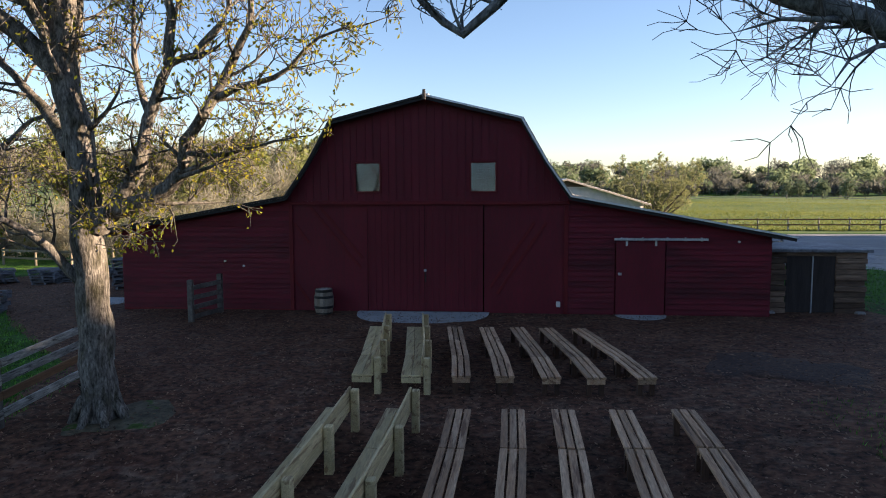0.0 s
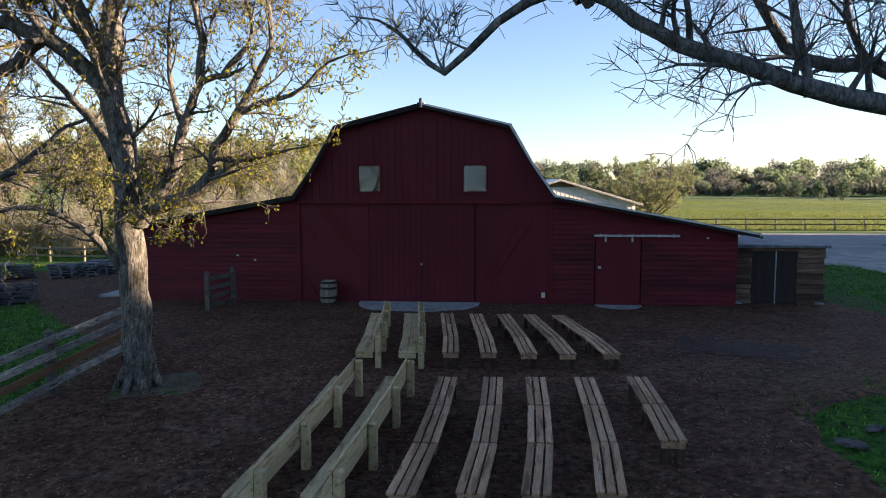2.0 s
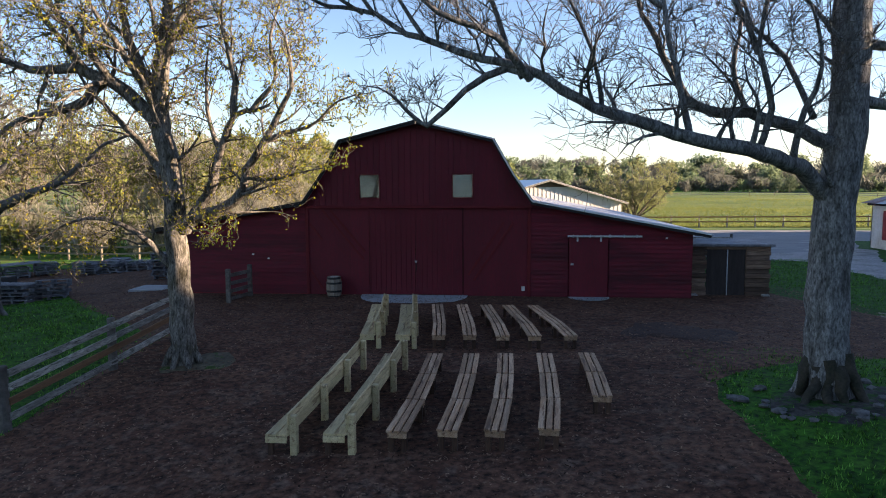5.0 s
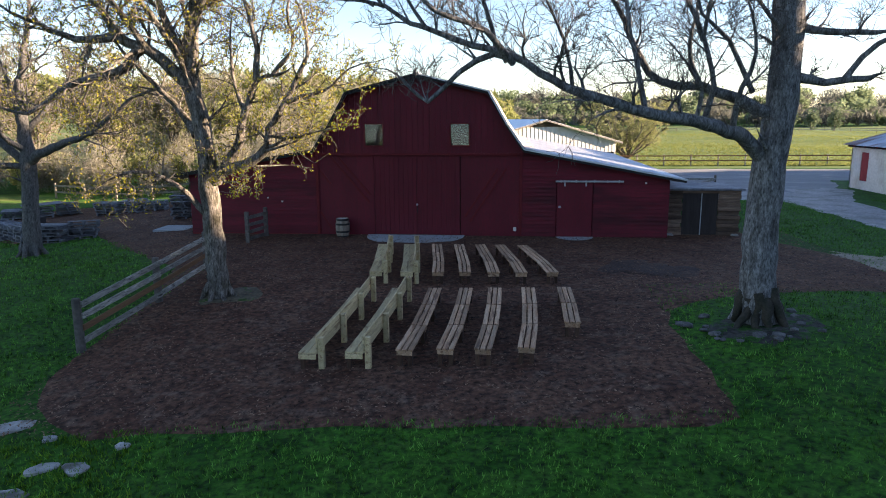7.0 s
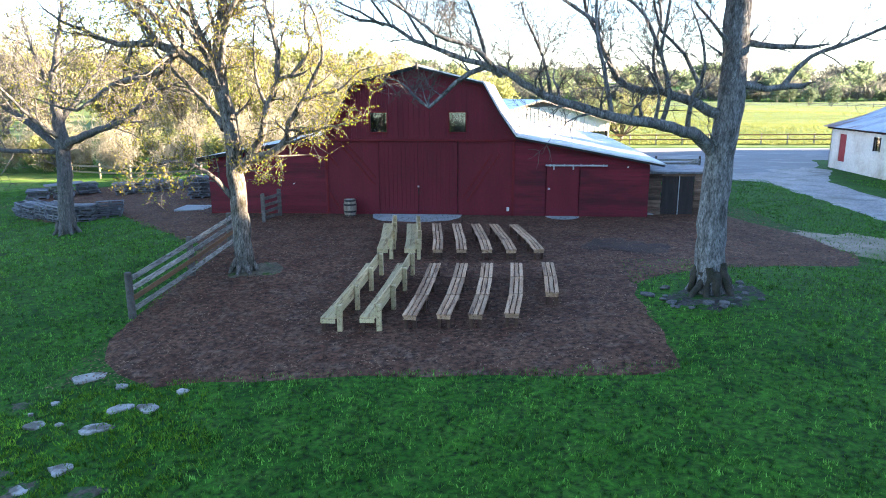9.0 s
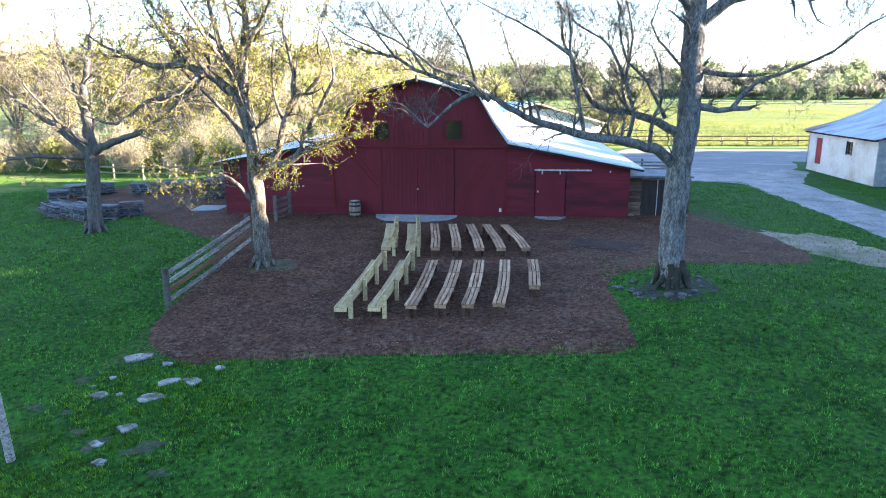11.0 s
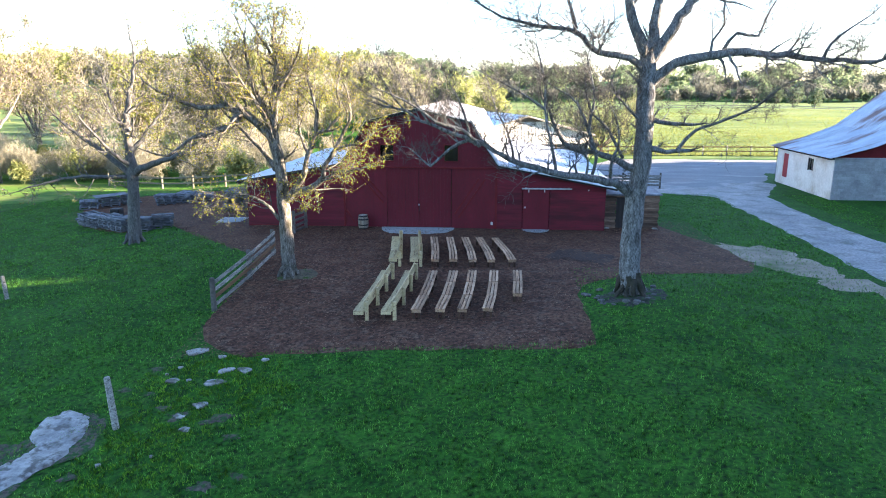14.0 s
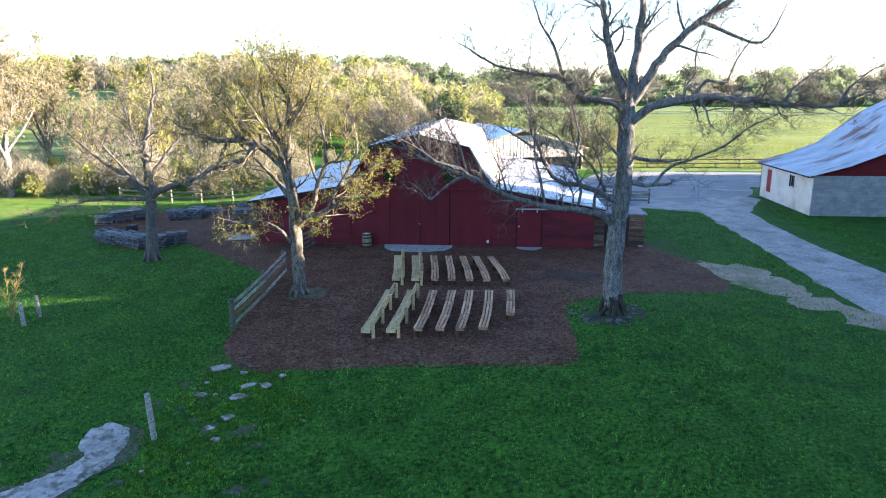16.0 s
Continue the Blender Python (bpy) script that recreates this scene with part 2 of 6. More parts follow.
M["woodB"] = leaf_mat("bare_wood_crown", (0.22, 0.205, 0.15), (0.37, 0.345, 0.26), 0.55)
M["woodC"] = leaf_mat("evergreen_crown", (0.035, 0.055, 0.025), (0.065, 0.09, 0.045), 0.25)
M["blade"] = leaf_mat("grass_blade", (0.038, 0.112, 0.016), (0.100, 0.222, 0.040), 0.4, patch=8.0, low=0.34, high=1.75)
M["leafR"] = leaf_mat("pale_yellow_leaf", (0.20, 0.225, 0.095), (0.31, 0.315, 0.15), 0.6)
M["mud"] = mat("bare_mud", (0.052, 0.041, 0.030), (0.088, 0.070, 0.052), scale=2.0, fine=12, bump=1.0, contrast=0.6, spec=0.2, c3=(0.02, 0.06, 0.012), spots=7, spot_lo=0.46, spot_hi=0.56)
M["bladeY"] = leaf_mat("yellowed_grass_blade", (0.045, 0.12, 0.010), (0.145, 0.255, 0.024), 0.4, patch=4.5)
M["drygrass"] = leaf_mat("dry_stalk", (0.22, 0.17, 0.07), (0.34, 0.27, 0.12), 0.3)
# low sun on the lawn is put into this yellower colour and its streaks
M["lawnedge"] = mat("sun_tinted_lawn", (0.030, 0.105, 0.014), (0.095, 0.155, 0.026), scale=0.5, fine=4, bump=0.8, contrast=0.5, spec=0.1, stretch=(0.25, 1.2, 1),
                   c3=(0.13, 0.15, 0.045), spots=0.6, spot_lo=0.5, spot_hi=0.7)
M["dryturf"] = mat("thin_dry_turf", (0.068, 0.058, 0.038), (0.115, 0.100, 0.068), scale=1.5, fine=9, bump=0.8, contrast=0.5, spec=0.1, c3=(0.045, 0.075, 0.018), spots=3)
M["litterstone"] = mat("grey_rubble", (0.055, 0.055, 0.055), (0.11, 0.106, 0.10), scale=4, fine=14, bump=0.6, contrast=0.4)
# haze of distance is put into these greyer, bluer, closer-toned crown colours
M["farA"] = leaf_mat("hazed_spring_crown", (0.115, 0.160, 0.090), (0.195, 0.235, 0.135), 0.64)
M["farB"] = leaf_mat("hazed_bare_crown", (0.100, 0.106, 0.092), (0.165, 0.168, 0.142), 0.62)
M["farC"] = leaf_mat("hazed_evergreen", (0.10, 0.135, 0.08), (0.14, 0.17, 0.11), 0.3)
M["darkfence"] = mat("dark_grey_fence_wood", (0.07, 0.062, 0.053), (0.115, 0.104, 0.090), scale=2, fine=12, local=True, rnd=0.2, contrast=0.35)
# blades brightened so their colour carries the sun on the field
M["pastureblade"] = leaf_mat("pasture_blade", (0.12, 0.155, 0.04), (0.19, 0.2, 0.07), 0.45)
glass = bpy.data.materials.new("window_glass")
glass.use_nodes = True
gb = glass.node_tree.nodes["Principled BSDF"]
gb.inputs["Base Color"].default_value = (0.9, 0.95, 0.95, 1)
gb.inputs["Roughness"].default_value = 0.03
gb.inputs["Transmission Weight"].default_value = 1.0
gb.inputs["IOR"].default_value = 1.5
M["glass"] = glass

# ---- building helpers ----


def g(x, y):
    """Height of the ground: level at the barn, falling towards the near corner and the low side,
    with a mound under the bare tree and a gently rolling pasture."""
    d = min(0.5 * ((13.4 - y) + math.sqrt((13.4 - y) ** 2 + 1.0)), 30)
    fall = 0.5 * ((-9.3 - x) + math.sqrt((-9.3 - x) ** 2 + 1.0))
    z = -d * min(max(0.0455 - 0.0056 * x, 0.0), 0.085) - min(0.075 * fall, 1.0)
    z += 0.42 * math.exp(-((x - 10.5) / 4.0) ** 2 - ((y - 9.0) / 5.0) ** 2)
    if y > 66:
        z += 0.5 * field(x, y) * math.sin(x / 19 + y / 31) * math.sin(y / 23 + 1.3)
    if y > 325:
        z += 12.0 * ease((y - 325) / 140)
    if y > 75 and x < 0:
        z += 9.0 * ease((y - 75) / 150) * ease(-x / 55)
    return z


def ease(t):
    t = min(max(t, 0.0), 1.0)
    return t * t * (3 - 2 * t)


def field(x, y):
    """How far out into the open pasture a point lies, from 0 to 1."""
    return min(max((y - 66) / 25, 0.0), 1.0) * min(max((x + 60) / 40, 0.0), 1.0)


def finish(name, bm, material, smooth=False):
    me = bpy.data.meshes.new(name)
    bm.normal_update()
    bm.to_mesh(me)
    bm.free()
    if material:
        me.materials.append(material)
    if smooth:
        for p in me.polygons:
            p.use_smooth = True
    return me


def thing(name, label, category, at=(0, 0, 0), rz=0.0, group="", kind=""):
    ob = new(name)
    ob.empty_display_size = 0.2
    ob.matrix_world = pose(*at, 0, 0, rz)
    return tagged(ob, label, category, group, kind)


def part(name, bm, material, parent, label="", smooth=False):
    me = bm if isinstance(bm, bpy.types.Mesh) else finish(name, bm, material, smooth)
    ob = new(name, me)
    ob.parent = parent
    if label:
        tagged(ob, label)
    return ob


def box(x0, x1, y0, y1, z0, z1, bevel=0.0, bm=None):
    """A box between two corners, with its edges rounded if asked."""
    own = bm is None
    bm = bm or bmesh.new()
    vs = [bm.verts.new((x, y, z)) for x in (x0, x1) for y in (y0, y1) for z in (z0, z1)]
    for f in ((0, 1, 3, 2), (4, 6, 7, 5), (0, 4, 5, 1), (2, 3, 7, 6), (0, 2, 6, 4), (1, 5, 7, 3)):
        bm.faces.new([vs[i] for i in f])
    if bevel and own:
        bmesh.ops.bevel(bm, geom=bm.edges[:], offset=bevel, segments=1, affect='EDGES')
    return bm


def prism(pts, y0, y1, bm=None):
    """An outline in the xz plane, drawn out from y0 to y1."""
    bm = bm or bmesh.new()
    a = [bm.verts.new((x, y0, z)) for x, z in pts]
    b = [bm.verts.new((x, y1, z)) for x, z in pts]
    n = len(pts)
    bm.faces.new(a)
    bm.faces.new(b[::-1])
    for i in range(n):
        bm.faces.new((a[i], b[i], b[(i + 1) % n], a[(i + 1) % n]))
    bmesh.ops.recalc_face_normals(bm, faces=bm.faces[:])
    return bm


def beam(p, q, w, h, bevel=0.0):
    """A board from p to q, w wide and h high."""
    p, q = Vector(p), Vector(q)
    bm = box(-w / 2, w / 2, 0, (q - p).length, -h / 2, h / 2, bevel)
    rot = (q - p).to_track_quat('Y', 'Z').to_matrix().to_4x4()
    bm.transform(Matrix.Translation(p) @ rot)
    return bm


def round_post(r, h, seg=10, top=0.92, rough=0.0, seed=0):
    rng = random.Random(seed)
    bm = bmesh.new()
    rings = []
    for z, s in ((-0.15, 1.05), (0, 1.03), (h * 0.5, 1.0), (h - 0.02, top), (h, top * 0.85)):
        rings.append([bm.verts.new((r * s * (1 + rough * rng.uniform(-1, 1)) * math.cos(2 * math.pi * i / seg),
                                    r * s * (1 + rough * rng.uniform(-1, 1)) * math.sin(2 * math.pi * i / seg), z)) for i in range(seg)])
    for a, b in zip(rings, rings[1:]):
        for i in range(seg):
            bm.faces.new((a[i], a[(i + 1) % seg], b[(i + 1) % seg], b[i]))
    bm.faces.new(rings[-1])
    return bm


def blank(name, verts, faces, material, smooth=False):
    me = bpy.data.meshes.new(name)
    me.from_pydata(verts, [], faces)
    me.materials.append(material)
    if smooth:
        me.polygons.foreach_set("use_smooth", [True] * len(me.polygons))
    me.update()
    return me


def overlay(name, outline, material, lift, label, category, kind="structure", wobble=0.15, step=0.5, cell=1.0, lump=0.0):
    """A patch of other ground laid on the sheet, with an uneven edge."""
    from mathutils.geometry import delaunay_2d_cdt
    pts = []
    n = len(outline)
    for i in range(n):
        p, q = Vector(outline[i]), Vector(outline[(i + 1) % n])
        k = max(1, int((q - p).length / step))
        for j in range(k):
            v = p.lerp(q, j / k)
            w = noise.noise_vector((v.x * 0.9, v.y * 0.9, lift * 50)) * wobble + noise.noise_vector((v.x * 3.1, v.y * 3.1, 7)) * wobble * 0.5
            pts.append(Vector((v.x + w.x, v.y + w.y)))
    m = len(pts)
    xs, ys = [p.x for p in pts], [p.y for p in pts]
    allp = list(pts)
    y = min(ys)
    while y < max(ys):
        x = min(xs)
        while x < max(xs):
            allp.append(Vector((x + 0.13 * math.sin(y * 7), y + 0.11 * math.sin(x * 5))))
            x += cell
        y += cell
    vs, _, fs, _, _, _ = delaunay_2d_cdt(allp, [(i, (i + 1) % m) for i in range(m)], [list(range(m))], 1, 1e-5)
    rim = {(round(p.x, 4), round(p.y, 4)) for p in pts}
    verts = [(v.x, v.y, g(v.x, v.y) + (-0.008 if (round(v.x, 4), round(v.y, 4)) in rim else lift + lump * noise.noise((v.x * 1.7, v.y * 1.7, 3)))) for v in vs]
    ob = new(name, blank(name, verts, fs, material, True))
    return tagged(ob, label, category, kind=kind)


def tube(verts, faces, path, radii, seg):
    """Add a tapering limb along a path to lists of vertices and faces."""
    base = None
    up = Vector((0.31, 0.17, 0.93)).normalized()
    n = len(path)
    for i, p in enumerate(path):
        d = (path[min(i + 1, n - 1)] - path[max(i - 1, 0)])
        if d.length < 1e-6:
            d = Vector((0, 0, 1))
        d.normalize()
        u = d.cross(up)
        if u.length < 0.05:
            u = d.cross(Vector((1, 0, 0)))
        u.normalize()
        w = d.cross(u)
        start = len(verts)
        for k in range(seg):
            a = 2 * math.pi * k / seg
            verts.append(p + (u * math.cos(a) + w * math.sin(a)) * radii[i])
        if base is not None:
            for k in range(seg):
                faces.append((base + k, base + (k + 1) % seg, start + (k + 1) % seg, start + k))
        base = start


class Tree:
    """Limbs drawn as smooth tapering tubes; finer branches and twigs grow from them by rule."""

    def __init__(self, seed, leafy=0.0, leaf_len=0.09, twig_scale=1.0, gnarl=0.22, droop=0.0, lift=0.25, dense=1.0, thick=1.0):
        self.rng = random.Random(seed)
        self.v, self.f, self.lv, self.lf = [], [], [], []
        self.tv, self.tf = [], []
        self.dense, self.thick = dense, thick
        self.leafy, self.leaf_len, self.ts, self.gnarl, self.droop, self.lift = leafy, leaf_len, twig_scale, gnarl, droop, lift

    def rnd3(self):
        r = self.rng
        return Vector((r.gauss(0, 1), r.gauss(0, 1), r.gauss(0, 1))).normalized()

    def limb(self, pts, r0, r1, kids=6, level=1, seg=9, klen=1.6, start=0.25, wig=0.05, rise=0.0):
        pts = [Vector(p) for p in pts]
        r0 = r0 * self.thick if r0 < 0.2 else r0
        path = []
        n = len(pts)
        for i in range(n - 1):
            a, b, c, d = pts[max(i - 1, 0)], pts[i], pts[i + 1], pts[min(i + 2, n - 1)]
            steps = max(2, int((c - b).length / (0.28 if seg > 6 else 0.4)))
            for s in range(steps):
                t = s / steps
                path.append(0.5 * (2 * b + (c - a) * t + (2 * a - 5 * b + 4 * c - d) * t * t + (3 * b - a - 3 * c + d) * t ** 3))
        path.append(pts[-1])
        m = len(path)
        for i in range(1, m):
            path[i] = path[i] + self.rnd3() * wig * min(1.0, (r0 + r1) * 3 + 0.2)
        rad = [r0 + (r1 - r0) * (i / (m - 1)) ** 0.8 for i in range(m)]
        rad = [q * (1 + 0.045 * self.rng.uniform(-1, 1)) for q in rad]
        tube(self.v, self.f, path, rad, seg)
        for k in range(kids):
            t = start + (1 - start) * (k + self.rng.random()) / kids
            i = min(int(t * (m - 1)), m - 2)
            d = (path[i + 1] - path[i]).normalized()
            self.branch(path[i], d, klen * (1.15 - 0.55 * t) * self.rng.uniform(0.6, 1.25), rad[i] * 0.42, level, rise=rise)
        self.branch(path[-1], (path[-1] - path[-2]).normalized(), klen * 0.6, r1, level, straight=True)

    def branch(self, p, d, length, r, level, straight=False, rise=0.0):
        side = d.cross(self.rnd3()).normalized()
        nd = d if straight else (d * self.rng.uniform(0.35, 0.9) + side).normalized()
        nd = (nd + Vector((0, 0, self.lift + rise - self.droop * (level > 1)))).normalized()
        k = max(3, int(length / 0.28)) if level < 3 else 3
        path, cur = [p], p.copy()
        for _ in range(k):
            nd = (nd + self.rnd3() * self.gnarl + Vector((0, 0, 0.04 - self.droop * 0.15))).normalized()
            cur = cur + nd * (length / k)
            path.append(cur.copy())
        r = max(min(r, 0.03 * self.ts if level > 1 else 0.065 * max(1.0, self.ts * 0.7)), 0.008 * self.ts)
        rad = [r + (0.005 * self.ts - r) * i / k for i in range(k + 1)]
        fine = level >= 2
        tube(self.tv if fine else self.v, self.tf if fine else self.f, path, rad, 3 if fine else 6)
        if level < 3:
            for j in range(int((3 + length * (2.6 if level == 1 else 3.2)) * self.dense)):
                i = self.rng.randint(max(1, k // 4), k)
                self.branch(path[i], (path[i] - path[i - 1]).normalized(), length * self.rng.uniform(0.3, 0.55) + 0.08, rad[i] * 0.6, level + 1)
        if level >= 2 and self.leafy:
            for _ in range(int(self.leafy * (1 if level == 2 else 1) + self.rng.random())):
                i = self.rng.randint(1, k)
                self.leaf(path[i] + self.rnd3() * 0.05)

    def leaf(self, p, size=None):
        L = (size or self.leaf_len) * self.rng.uniform(0.6, 1.3)
        d = (self.rnd3() + Vector((0, 0, -0.9))).normalized()
        s = d.cross(self.rnd3()).normalized() * L * 0.26
        b = len(self.lv)
        self.lv += [p, p + d * L * 0.5 + s, p + d * L, p + d * L * 0.5 - s]
        self.lf.append((b, b + 1, b + 2, b + 3))

    def build(self, name, label, bark, leaf, group="", twig=None, at=(0, 0, 0)):
        t = thing(name, label, "tree", at, 0, group)
        inv = Matrix.Translation(at).inverted()

        def shift(vs):
            return [inv @ q for q in vs]
        part("trunk", blank("trunk", shift(self.v), self.f, bark, True), None, t)
        tagged(part("twig", blank("twig", shift(self.tv), self.tf, twig or bark, True), None, t), kind="stuff")
        if self.lf:
            tagged(part("leaf", blank("leaf", shift(self.lv), self.lf, leaf), None, t, "sparse young spring leaves"), kind="stuff")
        return t

# ---- ground ----


def spread(lo, hi, near_lo, near_hi, fine):
    vals, v, s = [], near_lo, fine
    while v > lo:
        vals.append(v)
        v -= s
        s *= 1.25 if len(vals) > 2 else 1
    vals.append(lo)
    vals.reverse()
    v = near_lo + fine
    while v < near_hi:
        vals.append(v)
        v += fine
    s = fine
    while v < hi:
        vals.append(v)
        v += s
        s *= 1.25
    vals.append(hi)
    return vals


gx, gy = spread(-3000, 3000, -36, 40, 1.0), spread(-1500, 4200, -22, 62, 1.0)
gverts = [(x, y, g(x, y) - 0.012 - 1.2 * field(x, y) + (0.03 * noise.noise((x * 0.4, y * 0.4, 1)) if y < 3 else 0.0)) for y in gy for x in gx]
nx = len(gx)
gfaces = [(j * nx + i, j * nx + i + 1, (j + 1) * nx + i + 1, (j + 1) * nx + i) for j in range(len(gy) - 1) for i in range(nx - 1)]
tagged(new("ground", blank("ground", gverts, gfaces, M["grass"], True)), "spring grass lawn and pasture running to the woods", "ground", kind="structure")

overlay("mulch_bed", [(-6.04, 7.68), (-6.08, 6.81), (-5.48, 5.67), (-4.77, 4.95), (-3.7, 4.35), (-2.1, 4.51), (0.24, 4.64), (2.6, 4.7), (4.9, 4.54), (6.59, 4.45), (7.13, 4.68),
                      (7.15, 7.08), (7.11, 9.22), (7.35, 10.22), (8.13, 10.88), (9.29, 11.3), (14.58, 12.91), (15.47, 14.92), (15.19, 17.38), (13.9, 20.51), (12.8, 24.02), (-9.5, 24.0),
                      (-9.5, 37.5), (-17.0, 37.6), (-23.5, 36.8), (-25.4, 34.5), (-25.3, 31.0), (-23.4, 27.6), (-21.9, 24.9), (-19.2, 22.6), (-17.0, 21.3), (-15.9, 22.6),
                      (-15.2, 23.4), (-14.6, 22.6), (-12.8, 20.4), (-10.4, 17.9), (-8.2, 15.7), (-7.3, 14.9), (-6.4, 12.0)],
        M["mulch"], 0.028, "dark brown bark mulch yard before the barn", "mulch", lump=0.012)
overlay("damp_mulch", [(6.19, 15.03), (7.36, 13.99), (8.49, 13.29), (9.29, 14.06), (8.96, 15.77), (8.19, 17.12), (6.79, 16.93)],
        M["wetmulch"], 0.045, "darker damp patch of bark mulch", "mulch", wobble=0.9, cell=0.5, lump=0.012)
overlay("grass_patch", [(-4.95, 11.45), (-4.3, 11.2), (-3.4, 11.7), (-3.1, 12.3), (-3.7, 12.7), (-4.6, 12.5), (-5.1, 12.0)],
        M["dryturf"], 0.048, "tan leaf litter and thin grass at the oak's foot", "grass", wobble=0.6, cell=0.4)
overlay("bare_soil", [(14.1, 18.79), (15.7, 18.61), (17.3, 18.0), (18.3, 15.01), (18.59, 13.19), (19.6, 11.2), (20.61, 10.01), (20.21, 7.61), (18.9, 8.2), (17.87, 10.06), (16.86, 11.83), (15.96, 13.81), (14.86, 15.3), (14.58, 16.96)],
        M["dirt"], 0.004, "trampled bare tan soil beside the drive", "soil", wobble=1.0, step=0.3, cell=0.6)
overlay("driveway", [(15.2, 35.2), (19.4, 33.5), (19.55, 26.6), (19.65, 20.6), (19.5, 15.7), (19.55, 12.4), (19.8, 9.9), (20.6, 4.0), (22.5, -6.0), (27.5, -6.0), (25.0, 6.0), (23.7, 16.8),
                     (23.1, 21.0), (22.85, 26.9), (23.1, 33.7), (26.2, 40.0), (25.0, 43.0), (15.0, 42.5)],
        M["gravel"], 0.006, "pale grey gravel drive from the road", "driveway", wobble=0.22, step=0.5)
overlay("road", [(12.6, 36.5), (16.0, 35.3), (19.5, 37.2), (24.0, 38.2), (26.7, 43.0), (28.0, 47.0), (60.0, 47.0), (120.0, 49.0), (120.0, 61.0), (60.0, 58.8), (36.0, 58.2),
                 (22.0, 58.4), (16.5, 58.0), (12.4, 50.0)],
        M["asphalt"], 0.014, "worn grey asphalt farm yard and road", "road", wobble=0.3, cell=3.0, step=1.0)
overlay("pasture", [(13.0, 59.0), (36.0, 59.6), (60.0, 60.5), (120.0, 63.0), (260.0, 66.0), (420.0, 318.0), (-60.0, 318.0), (-20.0, 130.0), (6.0, 75.0)],
        M["pasture"], 0.02, "horse pasture, sunlight put into its yellow-green", "pasture", wobble=1.0, cell=8.0, step=4.0)
overlay("hill_meadow", [(-100.0, 84.0), (-66.0, 80.0), (-36.0, 83.0), (-40.0, 110.0), (-52.0, 150.0), (-68.0, 205.0), (-170.0, 205.0), (-140.0, 140.0)],
        M["pasture"], 0.25, "meadow rising between the woods, sunlight put into its colour", "pasture", wobble=2.0, cell=6.0, step=4.0)
overlay("leaf_litter", [(8.0, 8.1), (8.6, 7.6), (9.6, 7.6), (10.3, 8.4), (10.1, 9.3), (9.3, 9.8), (8.2, 9.5), (7.8, 8.8)],
        M["litter"], 0.012, "grey leaf litter and rubble round the tree foot", "leaf litter", wobble=0.5, cell=0.35, lump=0.03)
overlay("mud_margin", [(-7.65, 1.4), (-6.9, 1.45), (-6.1, 1.25), (-5.75, 0.5), (-5.95, -0.5), (-6.2, -1.1), (-6.6, -1.9), (-7.0, -2.8), (-8.6, -4.4), (-10.2, -3.6), (-9.2, -2.2), (-8.4, -1.5),
                       (-8.0, -0.9), (-8.0, -0.2), (-7.95, 0.5)],
        M["mud"], 0.010, "brown mud round the limestone sheet", "soil", wobble=0.35, cell=0.3, step=0.25, lump=0.01)
overlay("rock_outcrop", [(-7.5, 1.35), (-7.0, 1.32), (-6.55, 1.15), (-6.3, 0.75), (-6.22, 0.3), (-6.32, -0.25), (-6.15, -0.66), (-6.5, -1.15), (-6.75, -1.7), (-6.95, -2.35), (-7.3, -3.1), (-8.6, -4.1),
                         (-9.8, -3.3), (-8.95, -2.2), (-8.3, -1.65), (-7.7, -1.2), (-7.35, -0.8), (-7.25, -0.21), (-7.65, 0.0), (-7.82, 0.38), (-7.83, 0.9)],
        M["rock"], 0.055, "pale wet limestone sheet bare in the grass", "rock", kind="", wobble=0.2, cell=0.16, step=0.16, lump=0.05)
overlay("lawn_edge", [(-70, 30), (-32, 32.0), (-26, 36.0), (-22, 38.2), (-10.3, 38.6), (-10.3, 43.0), (-20, 43.5), (-40, 44), (-70, 46)],
        M["lawnedge"], 0.012, "lawn by the wood edge, sunlight put into its yellow-green", "grass", wobble=0.8, cell=2.0, step=0.8)
MUD = ((-6.13, 3.68, 0.28), (-6.5, 2.51, 0.23), (-5.62, 2.2, 0.22), (-4.88, 1.39, 0.24), (-3.04, 0.78, 0.42), (-2.31, -0.06, 0.26), (-5.64, -1.51, 0.24),
       (-2.21, -2.04, 0.33), (-1.57, -1.64, 0.25), (-6.4, 0.96, 0.36), (-6.21, 0.23, 0.32), (-4.22, 1.0, 0.36), (-8.05, -0.31, 0.3), (-6.62, -0.95, 0.25))
mrng = random.Random(29)
for mx, my, mr in MUD:
    overlay("bare_patch", [(mx + 1.15 * mr * q * math.cos(0.393 * k), my + 0.8 * mr * q * math.sin(0.393 * k)) for k, q in enumerate(mrng.uniform(0.35, 1.1) for _ in range(16))],
            M["mud"], 0.022, "small bare patch of brown mud in the lawn", "soil", wobble=0.1, cell=0.15, step=0.08, lump=0.012)

# ---- barn ----
FY, BY = 21.3, 40.2
PROFILE = [(0.0, 6.42), (2.80, 5.74), (3.52, 4.50), (4.22, 3.50)]


def roof_z(x, left=False):
    """Underside of the barn's roof over x."""
    x = abs(x)
    pts = PROFILE + [(10.3, 2.47 if left else 2.36)]
    for (a, za), (b, zb) in zip(pts, pts[1:]):
        if a <= x <= b:
            return za + (zb - za) * (x - a) / (b - a)
    return pts[-1][1]


WINX = ((-2.12, -1.40), (1.34, 2.05))
WZ0, WZ1 = 3.66, 4.49


